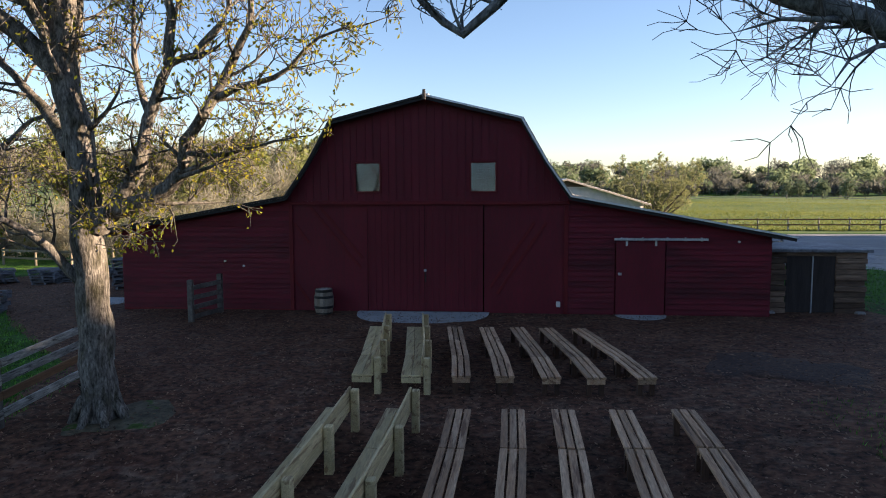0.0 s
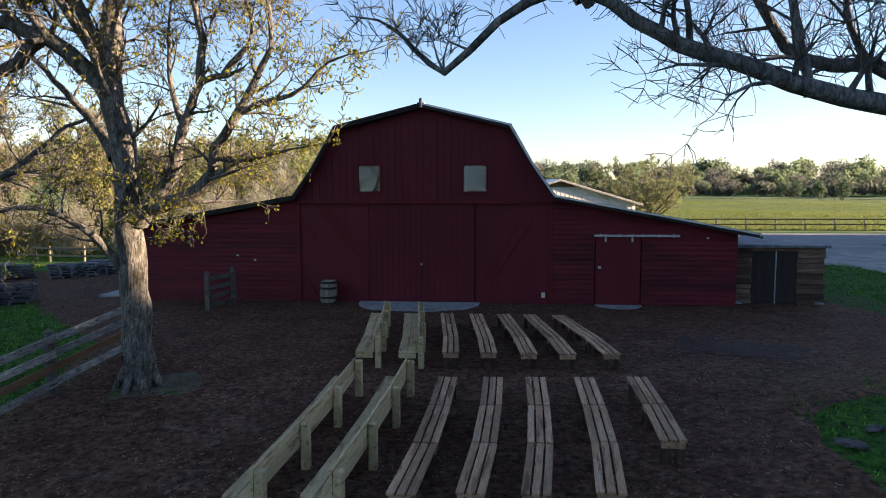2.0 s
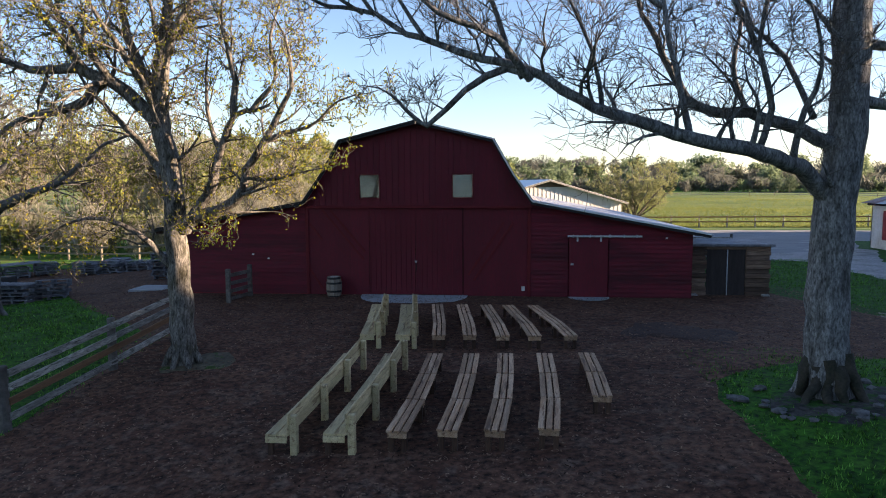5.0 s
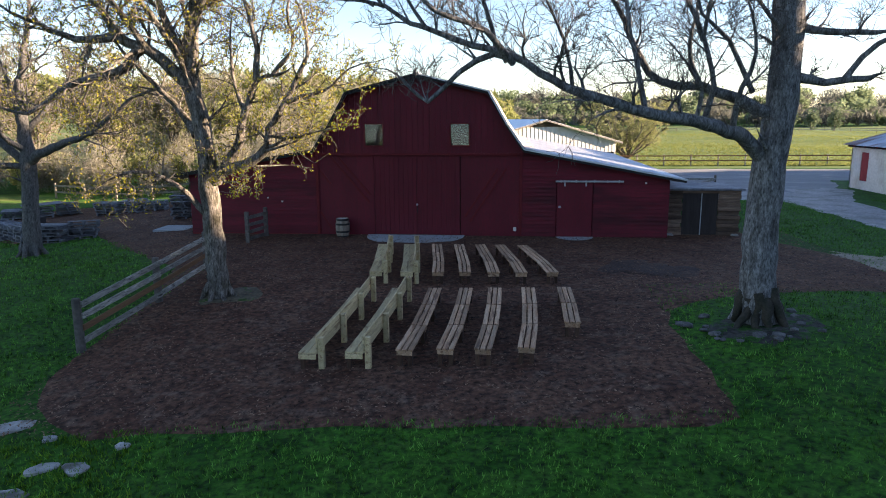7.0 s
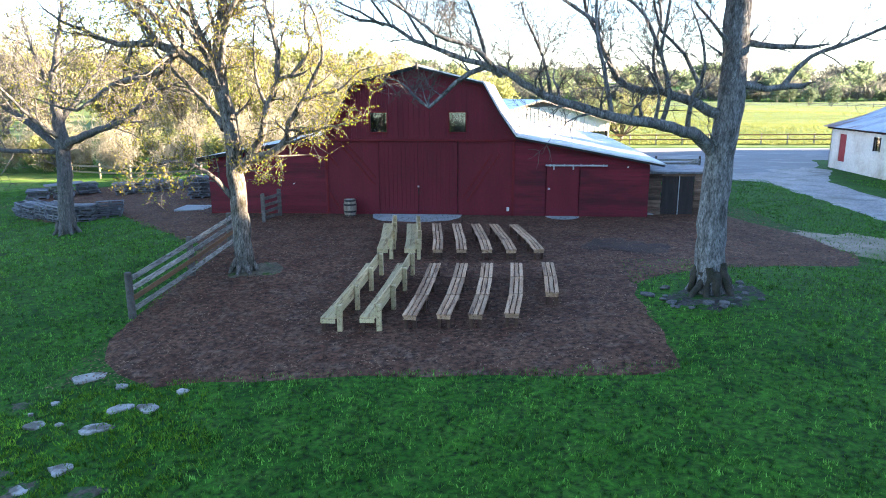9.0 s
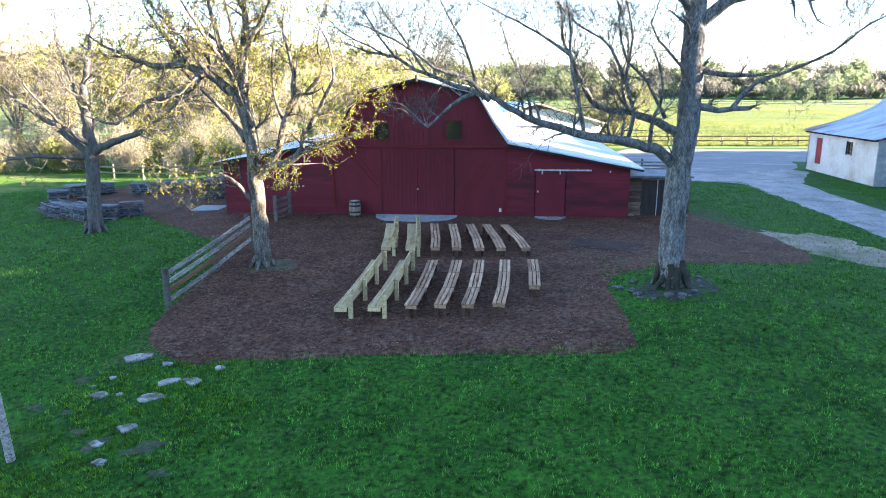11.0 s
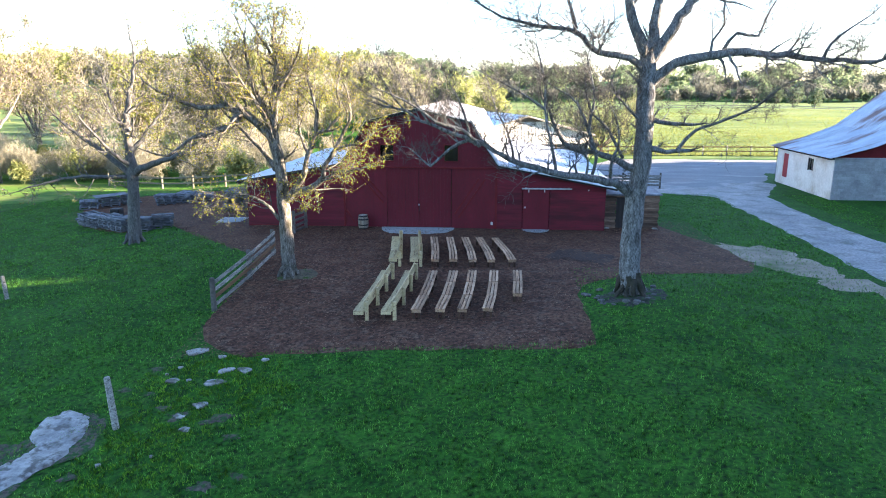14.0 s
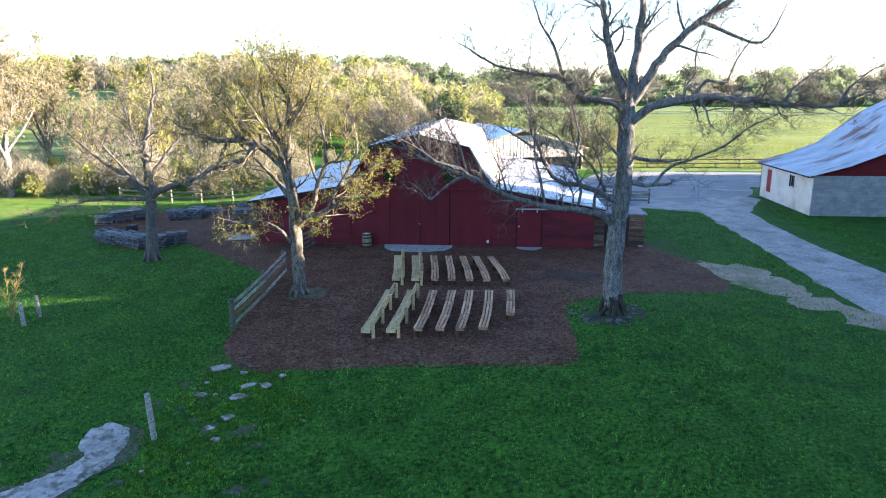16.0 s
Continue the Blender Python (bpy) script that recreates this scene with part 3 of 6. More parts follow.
def column(x0, x1, z0, y0, y1, rib=True, cap=None, top=None):
    """A strip of upright sheet siding under the roof, with a raised rib at its edge."""
    def zt(x):
        return top if top is not None else (roof_z(x, x < 0) - 0.03)
    zs0, zs1 = zt(x0), zt(x1)
    if cap is not None:
        zs0, zs1 = min(zs0, cap), min(zs1, cap)
    bm = prism([(x0, z0), (x1, z0), (x1, zs1), (x0, zs0)], y0, y1)
    if rib:
        w = 0.03
        prism([(x0 + 0.004, z0), (x0 + w, z0), (x0 + w, zs0 - 0.01), (x0 + 0.004, zs0 - 0.01)], y0 - 0.022, y0 - 0.0005, bm)
    return bm


barn = thing("barn", "large dark red gambrel barn with metal roof and side lean-tos", "barn", (-0.279, 0.002, 0), -0.75)
front = part("front_wall", column(-0.02, 0.02, 3.42, FY + 0.05, FY + 0.1, False), M["red"], barn)
back = part("rear_wall", box(-4.1, 4.1, BY - 0.12, BY, 0, 3.4), M["inside"], barn)
edges = [-4.15]
while edges[-1] < 4.1:
    edges.append(edges[-1] + 0.23)
edges = [e for e in edges if all(min(abs(e - a), abs(e - b)) > 0.1 for a, b in WINX)] + [v for w in WINX for v in w] + [4.15]
edges = sorted(e for e in set(edges) if e <= 4.15)
for wall, y0, y1, m in ((front, FY, FY + 0.05, M["red"]), (back, BY - 0.05, BY, M["red"])):
    for a, b in zip(edges, edges[1:]):
        win = any(a >= w0 - 1e-4 and b <= w1 + 1e-4 for w0, w1 in WINX)
        if win:
            part("siding_sheet", column(a, b, 3.36, y0, y1, y0 == FY, WZ0), m, wall)
            part("siding_sheet", column(a, b, WZ1, y0, y1, y0 == FY), m, wall)
        else:
            part("siding_sheet", column(a, b, 3.36, y0, y1, y0 == FY), m, wall)
# plain sheets either side of the great doors
for a, b in ((-4.15, -3.3), (-3.3, -2.5), (-2.5, -1.80), (1.72, 2.5), (2.5, 3.3), (3.3, 4.15)):
    part("siding_sheet", column(a, b, 0.0, FY + 0.005, FY + 0.05, False, top=3.3), M["red"], front)
# diagonal braces on the side panels
for p, q in (((-3.25, 3.2), (-1.95, 1.65)), ((-3.55, 3.2), (-2.0, 1.35)), ((-4.05, 0.95), (-3.6, 0.25)), ((-4.05, 2.7), (-3.6, 2.1)),
             ((3.55, 2.75), (2.1, 0.6)), ((3.2, 2.75), (1.9, 0.8))):
    part("brace", beam((p[0], FY - 0.012, p[1]), (q[0], FY - 0.012, q[1]), 0.03, 0.09, 0.004), M["redtrim"], front)
part("belt_rail", box(-4.2, 4.2, FY - 0.06, FY - 0.003, 3.26, 3.36, 0.008), M["redtrim"], front)
for x in (-4.15, 4.12):
    part("corner_board", box(x - 0.06, x + 0.06, FY - 0.05, FY - 0.003, 0.02, 3.25, 0.006), M["redtrim"], front)
part("base_board", box(-9.62, -4.2, FY - 0.035, FY - 0.002, -0.12, 0.06, 0.005), M["redtrim"], front)
part("gable_lamp", round_post(0.05, 0.14, 8), M["iron"], front, "small dark lamp at the ridge").location = (0, FY - 0.42, 6.44)

# lap boards of the lean-to fronts
for x0, x1, sgn in ((-9.62, -4.16, -1), (4.16, 9.9, 1)):
    z = -0.1
    k = 0
    while z < 3.4:
        h = 0.165
        pts = []
        far, near = (x0, x1) if sgn < 0 else (x1, x0)

        def clip(zz):
            lim = far
            if zz > roof_z(far, sgn < 0) - 0.06:
                while roof_z(lim, sgn < 0) - 0.06 < zz and abs(lim) > 4.2:
                    lim -= sgn * 0.02
            return lim
        lo, hi = clip(z), clip(z + h)
        if abs(lo) > 4.25:
            cuts = [(near, lo, hi)]
            if sgn > 0 and z < 2.2:
                cuts = [(near, 5.52, 5.52), (6.98, lo, hi)]
            for n_, l_, h_ in cuts:
                bm = bmesh.new()
                ya, yb = FY - 0.036, FY - 0.004
                vs = [bm.verts.new(c) for c in ((n_, ya, z), (l_, ya, z), (h_, yb, z + h), (n_, yb, z + h),
                                                (n_, FY + 0.03, z), (l_, FY + 0.03, z), (h_, FY + 0.03, z + h), (n_, FY + 0.03, z + h))]
                for f in ((0, 1, 2, 3), (7, 6, 5, 4), (0, 4, 5, 1), (2, 6, 7, 3), (1, 5, 6, 2), (0, 3, 7, 4)):
                    bm.faces.new([vs[i] for i in f])
                bmesh.ops.recalc_face_normals(bm, faces=bm.faces[:])
                part("lap_board", bm, M["redboard"], front)
        z += h - 0.006
        k += 1
# plain closed walls at the sides and back of the lean-tos
part("side_wall", box(-9.62, -9.5, FY + 0.04, BY, -0.15, 2.45), M["redboard"], barn)
part("side_wall", box(9.78, 9.9, FY + 0.04, BY, -0.15, 2.33), M["redboard"], barn)
for s in (-1, 1):
    part("rear_wall", prism([(s * 4.15, 0), (s * 9.6, 0), (s * 9.6, 2.35), (s * 4.15, 3.4)], BY - 0.06, BY), M["redboard"], barn)
part("loft_floor", box(-4.1, 4.1, FY + 0.1, BY - 0.15, 3.2, 3.3), M["inside"], barn)
part("dark_opening", box(5.5, 7.0, FY + 0.035, FY + 0.05, 0.0, 2.2), M["redboard"], barn)

# roof sheets
slopes = [(PROFILE[i], PROFILE[i + 1]) for i in range(3)]
RY0, RY1 = 20.98, 40.5


def sheet(a, b, w, side, ribs=4, thick=0.012):
    """One roofing sheet running down the slope from a to b, w wide, with upstanding ribs."""
    bm = bmesh.new()
    dx, dz = b[0] - a[0], b[1] - a[1]
    ln = math.hypot(dx, dz)
    nx_, nz_ = -dz / ln, dx / ln
    if nz_ < 0:
        nx_, nz_ = -nx_, -nz_
    prof = []
    for i in range(ribs):
        y = w * i / ribs
        prof += [(y, 0.02), (y + 0.03, 0.02), (y + 0.045, 0.0), (y + w / ribs - 0.015, 0.0)]
    prof.append((w, 0.02))
    top = [[bm.verts.new((side * (p[0] + nx_ * (h + thick)), y, p[1] + nz_ * (h + thick))) for y, h in prof] for p in (a, b)]
    bot = [[bm.verts.new((side * p[0], y, p[1])) for y in (0, w)] for p in (a, b)]
    for i in range(len(prof) - 1):
        bm.faces.new((top[0][i], top[0][i + 1], top[1][i + 1], top[1][i]))
    bm.faces.new((bot[0][0], bot[1][0], bot[1][1], bot[0][1]))
    bm.faces.new([bot[1][0]] + top[1] + [bot[1][1]])
    bm.faces.new([bot[0][0]] + top[0] + [bot[0][1]])
    bmesh.ops.recalc_face_normals(bm, faces=bm.faces[:])
    return bm


roof = part("roof", box(-0.12, 0.12, RY0, RY1, 6.44, 6.475, 0.01), M["oldtin"], barn)
n_sh = 21
wsh = (RY1 - RY0) / n_sh
for side in (-1, 1):
    runs = [((0.02, 6.42), (2.86, 5.73), M["oldtin"]), ((2.82, 5.76), (3.54, 4.50), M["oldtin"]), ((3.52, 4.52), (4.26, 3.49), M["oldtin"])]
    runs += [((4.2, 3.52), (4.7, 3.432), M["oldtin"]), ((4.68, 3.43), (10.15, 2.47), M["tin"])] if side < 0 else [((4.2, 3.52), (4.74, 3.418), M["oldtin"]), ((4.72, 3.416), (10.5, 2.33), M["tin"])]
    for a, b, m in runs:
        me = finish("roof_sheet", sheet(a, b, wsh, side), m)
        for i in range(n_sh):
            part("roof_sheet", me, None, roof).location = (0, RY0 + i * wsh, 0.002 * (i % 2))
for side in (-1, 1):
    pts = PROFILE + [(10.1, 2.47) if side < 0 else (10.45, 2.33)]
    for a, b in zip(pts, pts[1:]):
        part("barge_board", beam((side * a[0], RY0 + 0.02, a[1] - 0.065), (side * b[0], RY0 + 0.02, b[1] - 0.065), 0.03, 0.09), M["black"], roof)
        part("edge_trim", beam((side * a[0], RY0 - 0.012, a[1] + 0.01), (side * b[0], RY0 - 0.012, b[1] + 0.01), 0.025, 0.055), M["tin"] if side > 0 else M["iron"], roof)
    part("eave_board", box(side * 10.0 - 0.02, side * 10.0 + 0.02, RY0 + 0.05, RY1 - 0.05, 2.28, 2.4), M["grey"], roof)

# great doors
for x0, x1, hx in ((-1.78, -0.06, None), (-0.05, 1.69, -0.045)):
    door = part("great_door", box(x0, x1, FY - 0.03, FY - 0.008, 0.06, 3.24, 0.004), M["red"], barn, "red ribbed sheet sliding door, closed")
    x = x0 + 0.02
    while x < x1 - 0.05:
        part("rib", box(x, x + 0.03, FY - 0.052, FY - 0.031, 0.07, 3.23), M["red"], door)
        x += 0.19
    if hx is not None:
        part("door_handle", box(hx - 0.03, hx + 0.05, FY - 0.1, FY - 0.031, 1.26, 1.33, 0.008), M["galv"], door, "pale metal latch")
        part("lock_bar", box(hx, hx + 0.03, FY - 0.09, FY - 0.031, 0.95, 1.24, 0.006), M["iron"], door, "dark hanging lock bar")
part("door_track", box(-3.6, 3.6, FY - 0.1, FY - 0.06, 3.26, 3.33, 0.006), M["redtrim"], barn)
# small sliding door
sdoor = part("side_door", box(5.56, 6.94, FY - 0.06, FY - 0.028, 0.04, 2.2, 0.005), M["red"], barn, "plain red sliding side door, closed")
part("door_handle", box(5.62, 5.72, FY - 0.1, FY - 0.061, 1.2, 1.28, 0.008), M["galv"], sdoor, "pale metal latch")
for x in (5.85, 6.68):
    part("hanger", box(x - 0.03, x + 0.03, FY - 0.085, FY - 0.061, 2.06, 2.3, 0.006), M["galv"], sdoor, "galvanised door hanger")
rail = part("door_rail", box(5.49, 8.12, FY - 0.13, FY - 0.09, 2.22, 2.29, 0.008), M["galv"], barn, "galvanised steel sliding door rail")
for x in (5.7, 6.3, 7.0, 7.5, 7.95):
    part("bracket", box(x - 0.02, x + 0.02, FY - 0.09, FY - 0.02, 2.2, 2.31, 0.004), M["galv"], rail)
part("outlet_box", box(3.85, 3.97, FY - 0.08, FY + 0.004, 0.24, 0.4, 0.01), M["white"], barn, "small white electrical box")
for x, z in ((8.95, 2.16), (-5.7, 1.35), (-6.3, 1.5)):
    part("insulator", box(x, x + 0.07, FY - 0.07, FY - 0.02, z, z + 0.06, 0.01), M["white"], barn, "small white fitting")
# windows, front and back
for wx0, wx1 in WINX:
    # dark sheet added behind each pane in place of the loft's darkness
    part("window_backing", box(wx0 - 0.05, wx1 + 0.05, FY + 0.2, FY + 0.22, WZ0 - 0.05, WZ1 + 0.05), M["inside"], barn, "added dark sheet standing in for the unlit loft")
for wx0, wx1 in WINX:
    for y in (FY, BY - 0.05):
        win = part("window", box(wx0 - 0.05, wx1 + 0.05, y - 0.04, y - 0.003, WZ0 - 0.06, WZ0, 0.006), M["redtrim"], barn)
        part("frame", box(wx0 - 0.05, wx1 + 0.05, y - 0.04, y - 0.003, WZ1, WZ1 + 0.05, 0.006), M["redtrim"], win)
        for x in (wx0 - 0.05, wx1):
            part("frame", box(x, x + 0.05, y - 0.04, y - 0.003, WZ0, WZ1, 0.006), M["redtrim"], win)
        bm = box(wx0, wx1, -0.003, 0.003, -(WZ1 - WZ0) / 2, (WZ1 - WZ0) / 2)
        bm.transform(Matrix.Translation((0, y + 0.025, (WZ0 + WZ1) / 2)) @ Matrix.Rotation(radians((-2.2 if wx0 < 0 else -2.6) if y == FY else 0.0), 4, 'X'))
        pane = part("pane", bm, M["glass"], win, "single clear glass pane")
        pane.visible_shadow = False


def apron(name, cx, rx, ry, label):
    bm = bmesh.new()
    n = 28
    pts = [(cx + rx * math.cos(math.pi * i / n), FY - 0.03 - ry * math.sin(math.pi * i / n) ** 0.9) for i in range(n + 1)]
    top = [bm.verts.new((x, y, 0.045 - 0.012 * (FY - y))) for x, y in pts]
    low = [bm.verts.new((x, y, -0.25)) for x, y in pts]
    bm.faces.new(top)
    for i in range(n):
        bm.faces.new((top[i], low[i], low[i + 1], top[i + 1]))
    bmesh.ops.recalc_face_normals(bm, faces=bm.faces[:])
    tagged(new(name, finish(name, bm, M["concrete"])), label, "concrete apron", kind="structure")


apron("concrete_apron", -0.1, 1.98, 2.0, "pale half-round concrete apron before great doors")
apron("concrete_apron", 6.27, 0.74, 0.85, "small half-round concrete step at side door")

# ---- second building behind ----
hall = thing("open_hall", "white metal-sided gable hall with open front behind barn", "building", (7.3, 57.4, 0), 21.0)
part("gable_siding", prism([(-7.4, 1.5), (7.4, 1.5), (7.4, 2.45), (0, 4.45), (-7.4, 2.45)], 0, 0.08), M["white"], hall)
x = -7.3
while x < 7.2:
    part("siding_rib", box(x, x + 0.05, -0.03, -0.001, 1.52, 4.40 - abs(x + 0.03) * 0.27), M["white"], hall)
    x += 0.4
part("gable_top", prism([(-2.2, 3.88), (2.2, 3.88), (0, 4.47)], -0.05, -0.032), M["plank"], hall, "brown boarded gable peak")
for s in (-1, 1):
    part("roof_slope", prism([(0, 4.5), (s * 7.9, 2.36), (s * 7.9, 2.42), (0, 4.56)], -0.5, 14.0), M["tin"], hall)
    part("rake_board", beam((0, -0.52, 4.46), (s * 7.9, -0.52, 2.32), 0.04, 0.14), M["grey"], hall)
    part("side_wall", box(s * 7.4 - 0.05, s * 7.4 + 0.05, 0, 13.8, 0, 2.4), M["white"], hall)
for x in (-7.2, -3.6, 0.0, 3.6, 7.2):
    part("post", box(x - 0.08, x + 0.08, 0.09, 0.25, 0, 2.3, 0.01), M["plank"], hall)
part("rear_wall", box(-7.4, 7.4, 13.8, 13.9, 0, 2.4), M["plank"], hall)

# ---- block barn by the drive ----
BX, BFY, BBY = 26.86, 32.6, 42.0
bb = thing("block_barn", "limewashed block barn with sweeping rusty metal roof", "barn", (0, 0, 0))
fw = part("block_front", box(BX + 0.06, 52.0, BFY + 0.1, BFY + 0.3, -0.3, 2.85), M["block"], bb)
blk = finish("block", box(0, 0.392, 0, 0.1, 0, 0.192), M["block"])
for r in range(15):
    for c in range(12):
        part("block", blk, None, fw).location = (BX + 0.01 + c * 0.4 + (0.2 if r % 2 else 0.0), BFY, -0.22 + r * 0.2)
half = finish("block", box(0, 0.192, 0, 0.1, 0, 0.192), M["block"])
for r in range(1, 15, 2):
    part("block", half, None, fw).location = (BX + 0.01, BFY, -0.22 + r * 0.2)
lw = part("block_side", box(BX, BX + 0.2, BFY + 0.1, 35.7, -0.3, 2.9), M["lime"], bb)
part("block_side", box(BX, BX + 0.2, 36.4, 39.85, -0.3, 2.9), M["lime"], bb)
part("block_side", box(BX, BX + 0.2, 40.75, BBY, -0.3, 2.9), M["lime"], bb)
part("block_side", box(BX, BX + 0.2, 35.7, 36.4, -0.3, 1.6), M["lime"], bb)
part("block_side", box(BX, BX + 0.2, 35.7, 36.4, 2.45, 2.9), M["lime"], bb)
part("block_side", box(BX, BX + 0.2, 39.85, 40.75, -0.3, 0.55), M["lime"], bb)
part("block_side", box(BX, BX + 0.2, 39.85, 40.75, 2.4, 2.9), M["lime"], bb)
part("hatch_door", box(BX + 0.02, BX + 0.08, 39.86, 40.74, 0.56, 2.39, 0.006), M["reddoor"], bb, "faded red plank hatch, closed")
part("window_frame", box(BX - 0.03, BX + 0.04, 35.66, 35.74, 1.58, 2.47), M["darkdoor"], bb)
part("window_frame", box(BX - 0.03, BX + 0.04, 36.36, 36.44, 1.58, 2.47), M["darkdoor"], bb)
# dark sheet added behind the glass so the window looks unlit inside
part("blind", box(BX + 0.14, BX + 0.16, 35.7, 36.4, 1.6, 2.45), M["inside"], bb)
tail = finish("rafter_tail", box(-0.42, 0.0, -0.04, 0.04, -0.14, 0.0), M["black"])
for i in range(21):
    part("rafter_tail", tail, None, bb).location = (BX - 0.003, BFY + 0.15 + i * 0.45, 2.86)
part("pane", box(BX + 0.08, BX + 0.1, 35.74, 36.36, 1.6, 2.45), M["glass"], bb)
BROOF = [(26.4, 2.83), (29.0, 3.55), (31.2, 4.45), (32.6, 5.55), (34.4, 7.0), (37.5, 8.6), (41.0, 9.9)]
part("gable_wall", prism([(BX, 2.86), (55.0, 2.86), (50.8, 4.45), (47.6, 7.0), (41.0, 9.75), (34.4, 6.85), (32.6, 5.4), (31.2, 4.35), (29.0, 3.47)], BFY + 0.1, BFY + 0.18),
     M["redtrim"], bb, "dark red boarded gable")
part("rear_gable", prism([(BX, -0.3), (55.0, -0.3), (55.0, 2.86), (50.8, 4.45), (47.6, 7.0), (41.0, 9.75), (34.4, 6.85), (32.6, 5.4), (31.2, 4.35), (29.0, 3.47), (BX, 2.86)],
                         BBY - 0.1, BBY), M["block"], bb)
broof = part("roof", box(40.8, 41.2, BFY - 0.3, BBY + 0.3, 9.9, 9.95), M["rusttin"], bb)
for side in (1, -1):
    for a, b in zip(BROOF, BROOF[1:]):
        pa, pb = ((a[0], a[1]), (b[0], b[1])) if side > 0 else ((82 - a[0], a[1]), (82 - b[0], b[1]))
        me = finish("roof_sheet", sheet(pa, pb, 0.785, 1, 3), M["rusttin"])
        for i in range(13):
            part("roof_sheet", me, None, broof).location = (0, BFY - 0.4 + i * 0.785, 0.003 * (i % 2))
for i in range(14):
    part("rafter_tail", box(26.5, BX, BFY + 0.3 + i * 0.68, BFY + 0.4 + i * 0.68, 2.7, 2.82), M["redtrim"], bb)

# ---- log-sided lean shed beside the barn ----
crib = thing("plank_shed", "low weathered plank shed with dark double doors", "shed", (0, 0, 0))
CY = 21.9
for x0, x1 in ((9.98, 10.6), (12.0, 12.86)):
    z = 0.02
    while z < 1.75:
        part("plank", box(x0 + 0.02 * math.sin(z * 9), x1 + 0.03 * math.sin(z * 13), CY - 0.04 - 0.02 * math.sin(z * 21), CY + 0.08, z, z + 0.155, 0.012), M["plank"], crib)
        z += 0.165
for x in (10.02, 12.82):
    z = 0.02
    while z < 1.75:
        part("plank", box(x - 0.04, x + 0.04, CY + 0.085, 24.2, z, z + 0.155), M["plank"], crib)
        z += 0.165
part("roof_board", box(9.9, 12.98, CY - 0.15, 24.4, 1.84, 1.93, 0.01), M["pallet"], crib)
part("header", box(9.98, 12.86, CY - 0.03, CY + 0.07, 1.72, 1.84, 0.008), M["plank"], crib)
part("door_leaf", box(10.61, 11.33, CY - 0.01, CY + 0.04, 0.05, 1.72, 0.006), M["darkdoor"], crib, "near-black plank door leaf")
part("door_leaf", box(11.37, 11.99, CY - 0.01, CY + 0.04, 0.05, 1.72, 0.006), M["darkdoor"], crib, "near-black plank door leaf")
part("centre_strip", box(11.335, 11.365, CY - 0.03, CY + 0.02, 0.03, 1.72), M["galv"], crib, "pale strip between the leaves")
for x in (10.15, 12.7):
    part("foot_stone", box(x - 0.14, x + 0.14, CY - 0.2, CY + 0.1, -0.08, 0.1, 0.04), M["rock"], crib)

# ---- benches ----


def unit_mesh(length):
    planks = []
    for i in range(3):
        planks.append(finish("seat_plank", box(-0.175 + i * 0.126, -0.175 + i * 0.126 + 0.098, 0.0, length, 0.345, 0.385, 0.006), M["tan"]))
    leg = finish("leg", box(-0.045, 0.045, -0.04, 0.04, -0.06, 0.34, 0.006), M["legwood"])
    apr = finish("apron", box(-0.16, 0.16, -0.02, 0.02, 0.25, 0.342, 0.005), M["tan"])
    return planks, leg, apr


UL = 1.44
planks, leg_me, apr_me = unit_mesh(UL)
proto = thing("bench", "backless bench of three weathered cedar planks", "bench", (0, 0, -50), 0, "bench rows before the barn")
for me in planks:
    part("seat_plank", me, None, proto)
for y in (0.10, UL - 0.10):
    part("apron", apr_me, None, proto).location = (0, y - 0.065 if y < 0.5 else y + 0.065, 0)
    for x in (-0.11, 0.11):
        part("leg", leg_me, None, proto).location = (x, y, 0)


def bench_at(p, q, first):
    """A bench from p towards q on the ground; the first call moves the model itself."""
    d = Vector(q) - Vector(p)
    rz = math.degrees(math.atan2(-d.x, d.y))
    m = pose(p[0], p[1], (g(*p) + g(*q)) / 2, math.degrees(math.atan2(g(*q) - g(*p), d.length)), 0, rz)
    if first:
        proto.matrix_world = m
        return proto
    return copy_thing(proto, m)


jit = random.Random(4)
SX = (-0.58, 0.38, 1.40, 2.22, 2.98, 3.84, 4.76)
SSHIFT = (0.0, 0.13, 0.19, 0.21)
RX = (-0.29, 0.62, 1.53, 2.31, 3.14, 3.93, 4.80)
RSHIFT = (0.0, -0.12, -0.30, -0.48)
first = True
for k in range(2, 7):
    for j in range(3):
        if not (k == 6 and j == 0):
            y0 = 7.10 + j * 1.485 + jit.uniform(-0.02, 0.02)
            bench_at((SX[k] + SSHIFT[j], y0), (SX[k] + SSHIFT[j + 1], y0 + UL), first)
            first = False
        f = 0.9 + 0.2 * max(0, k - 3)
        y0 = 13.22 + j * 1.42 + jit.uniform(-0.02, 0.02)
        bench_at((RX[k] + RSHIFT[j] * f + 0.02 * (k == 6), y0), (RX[k] + RSHIFT[j + 1] * f, y0 + UL), False)


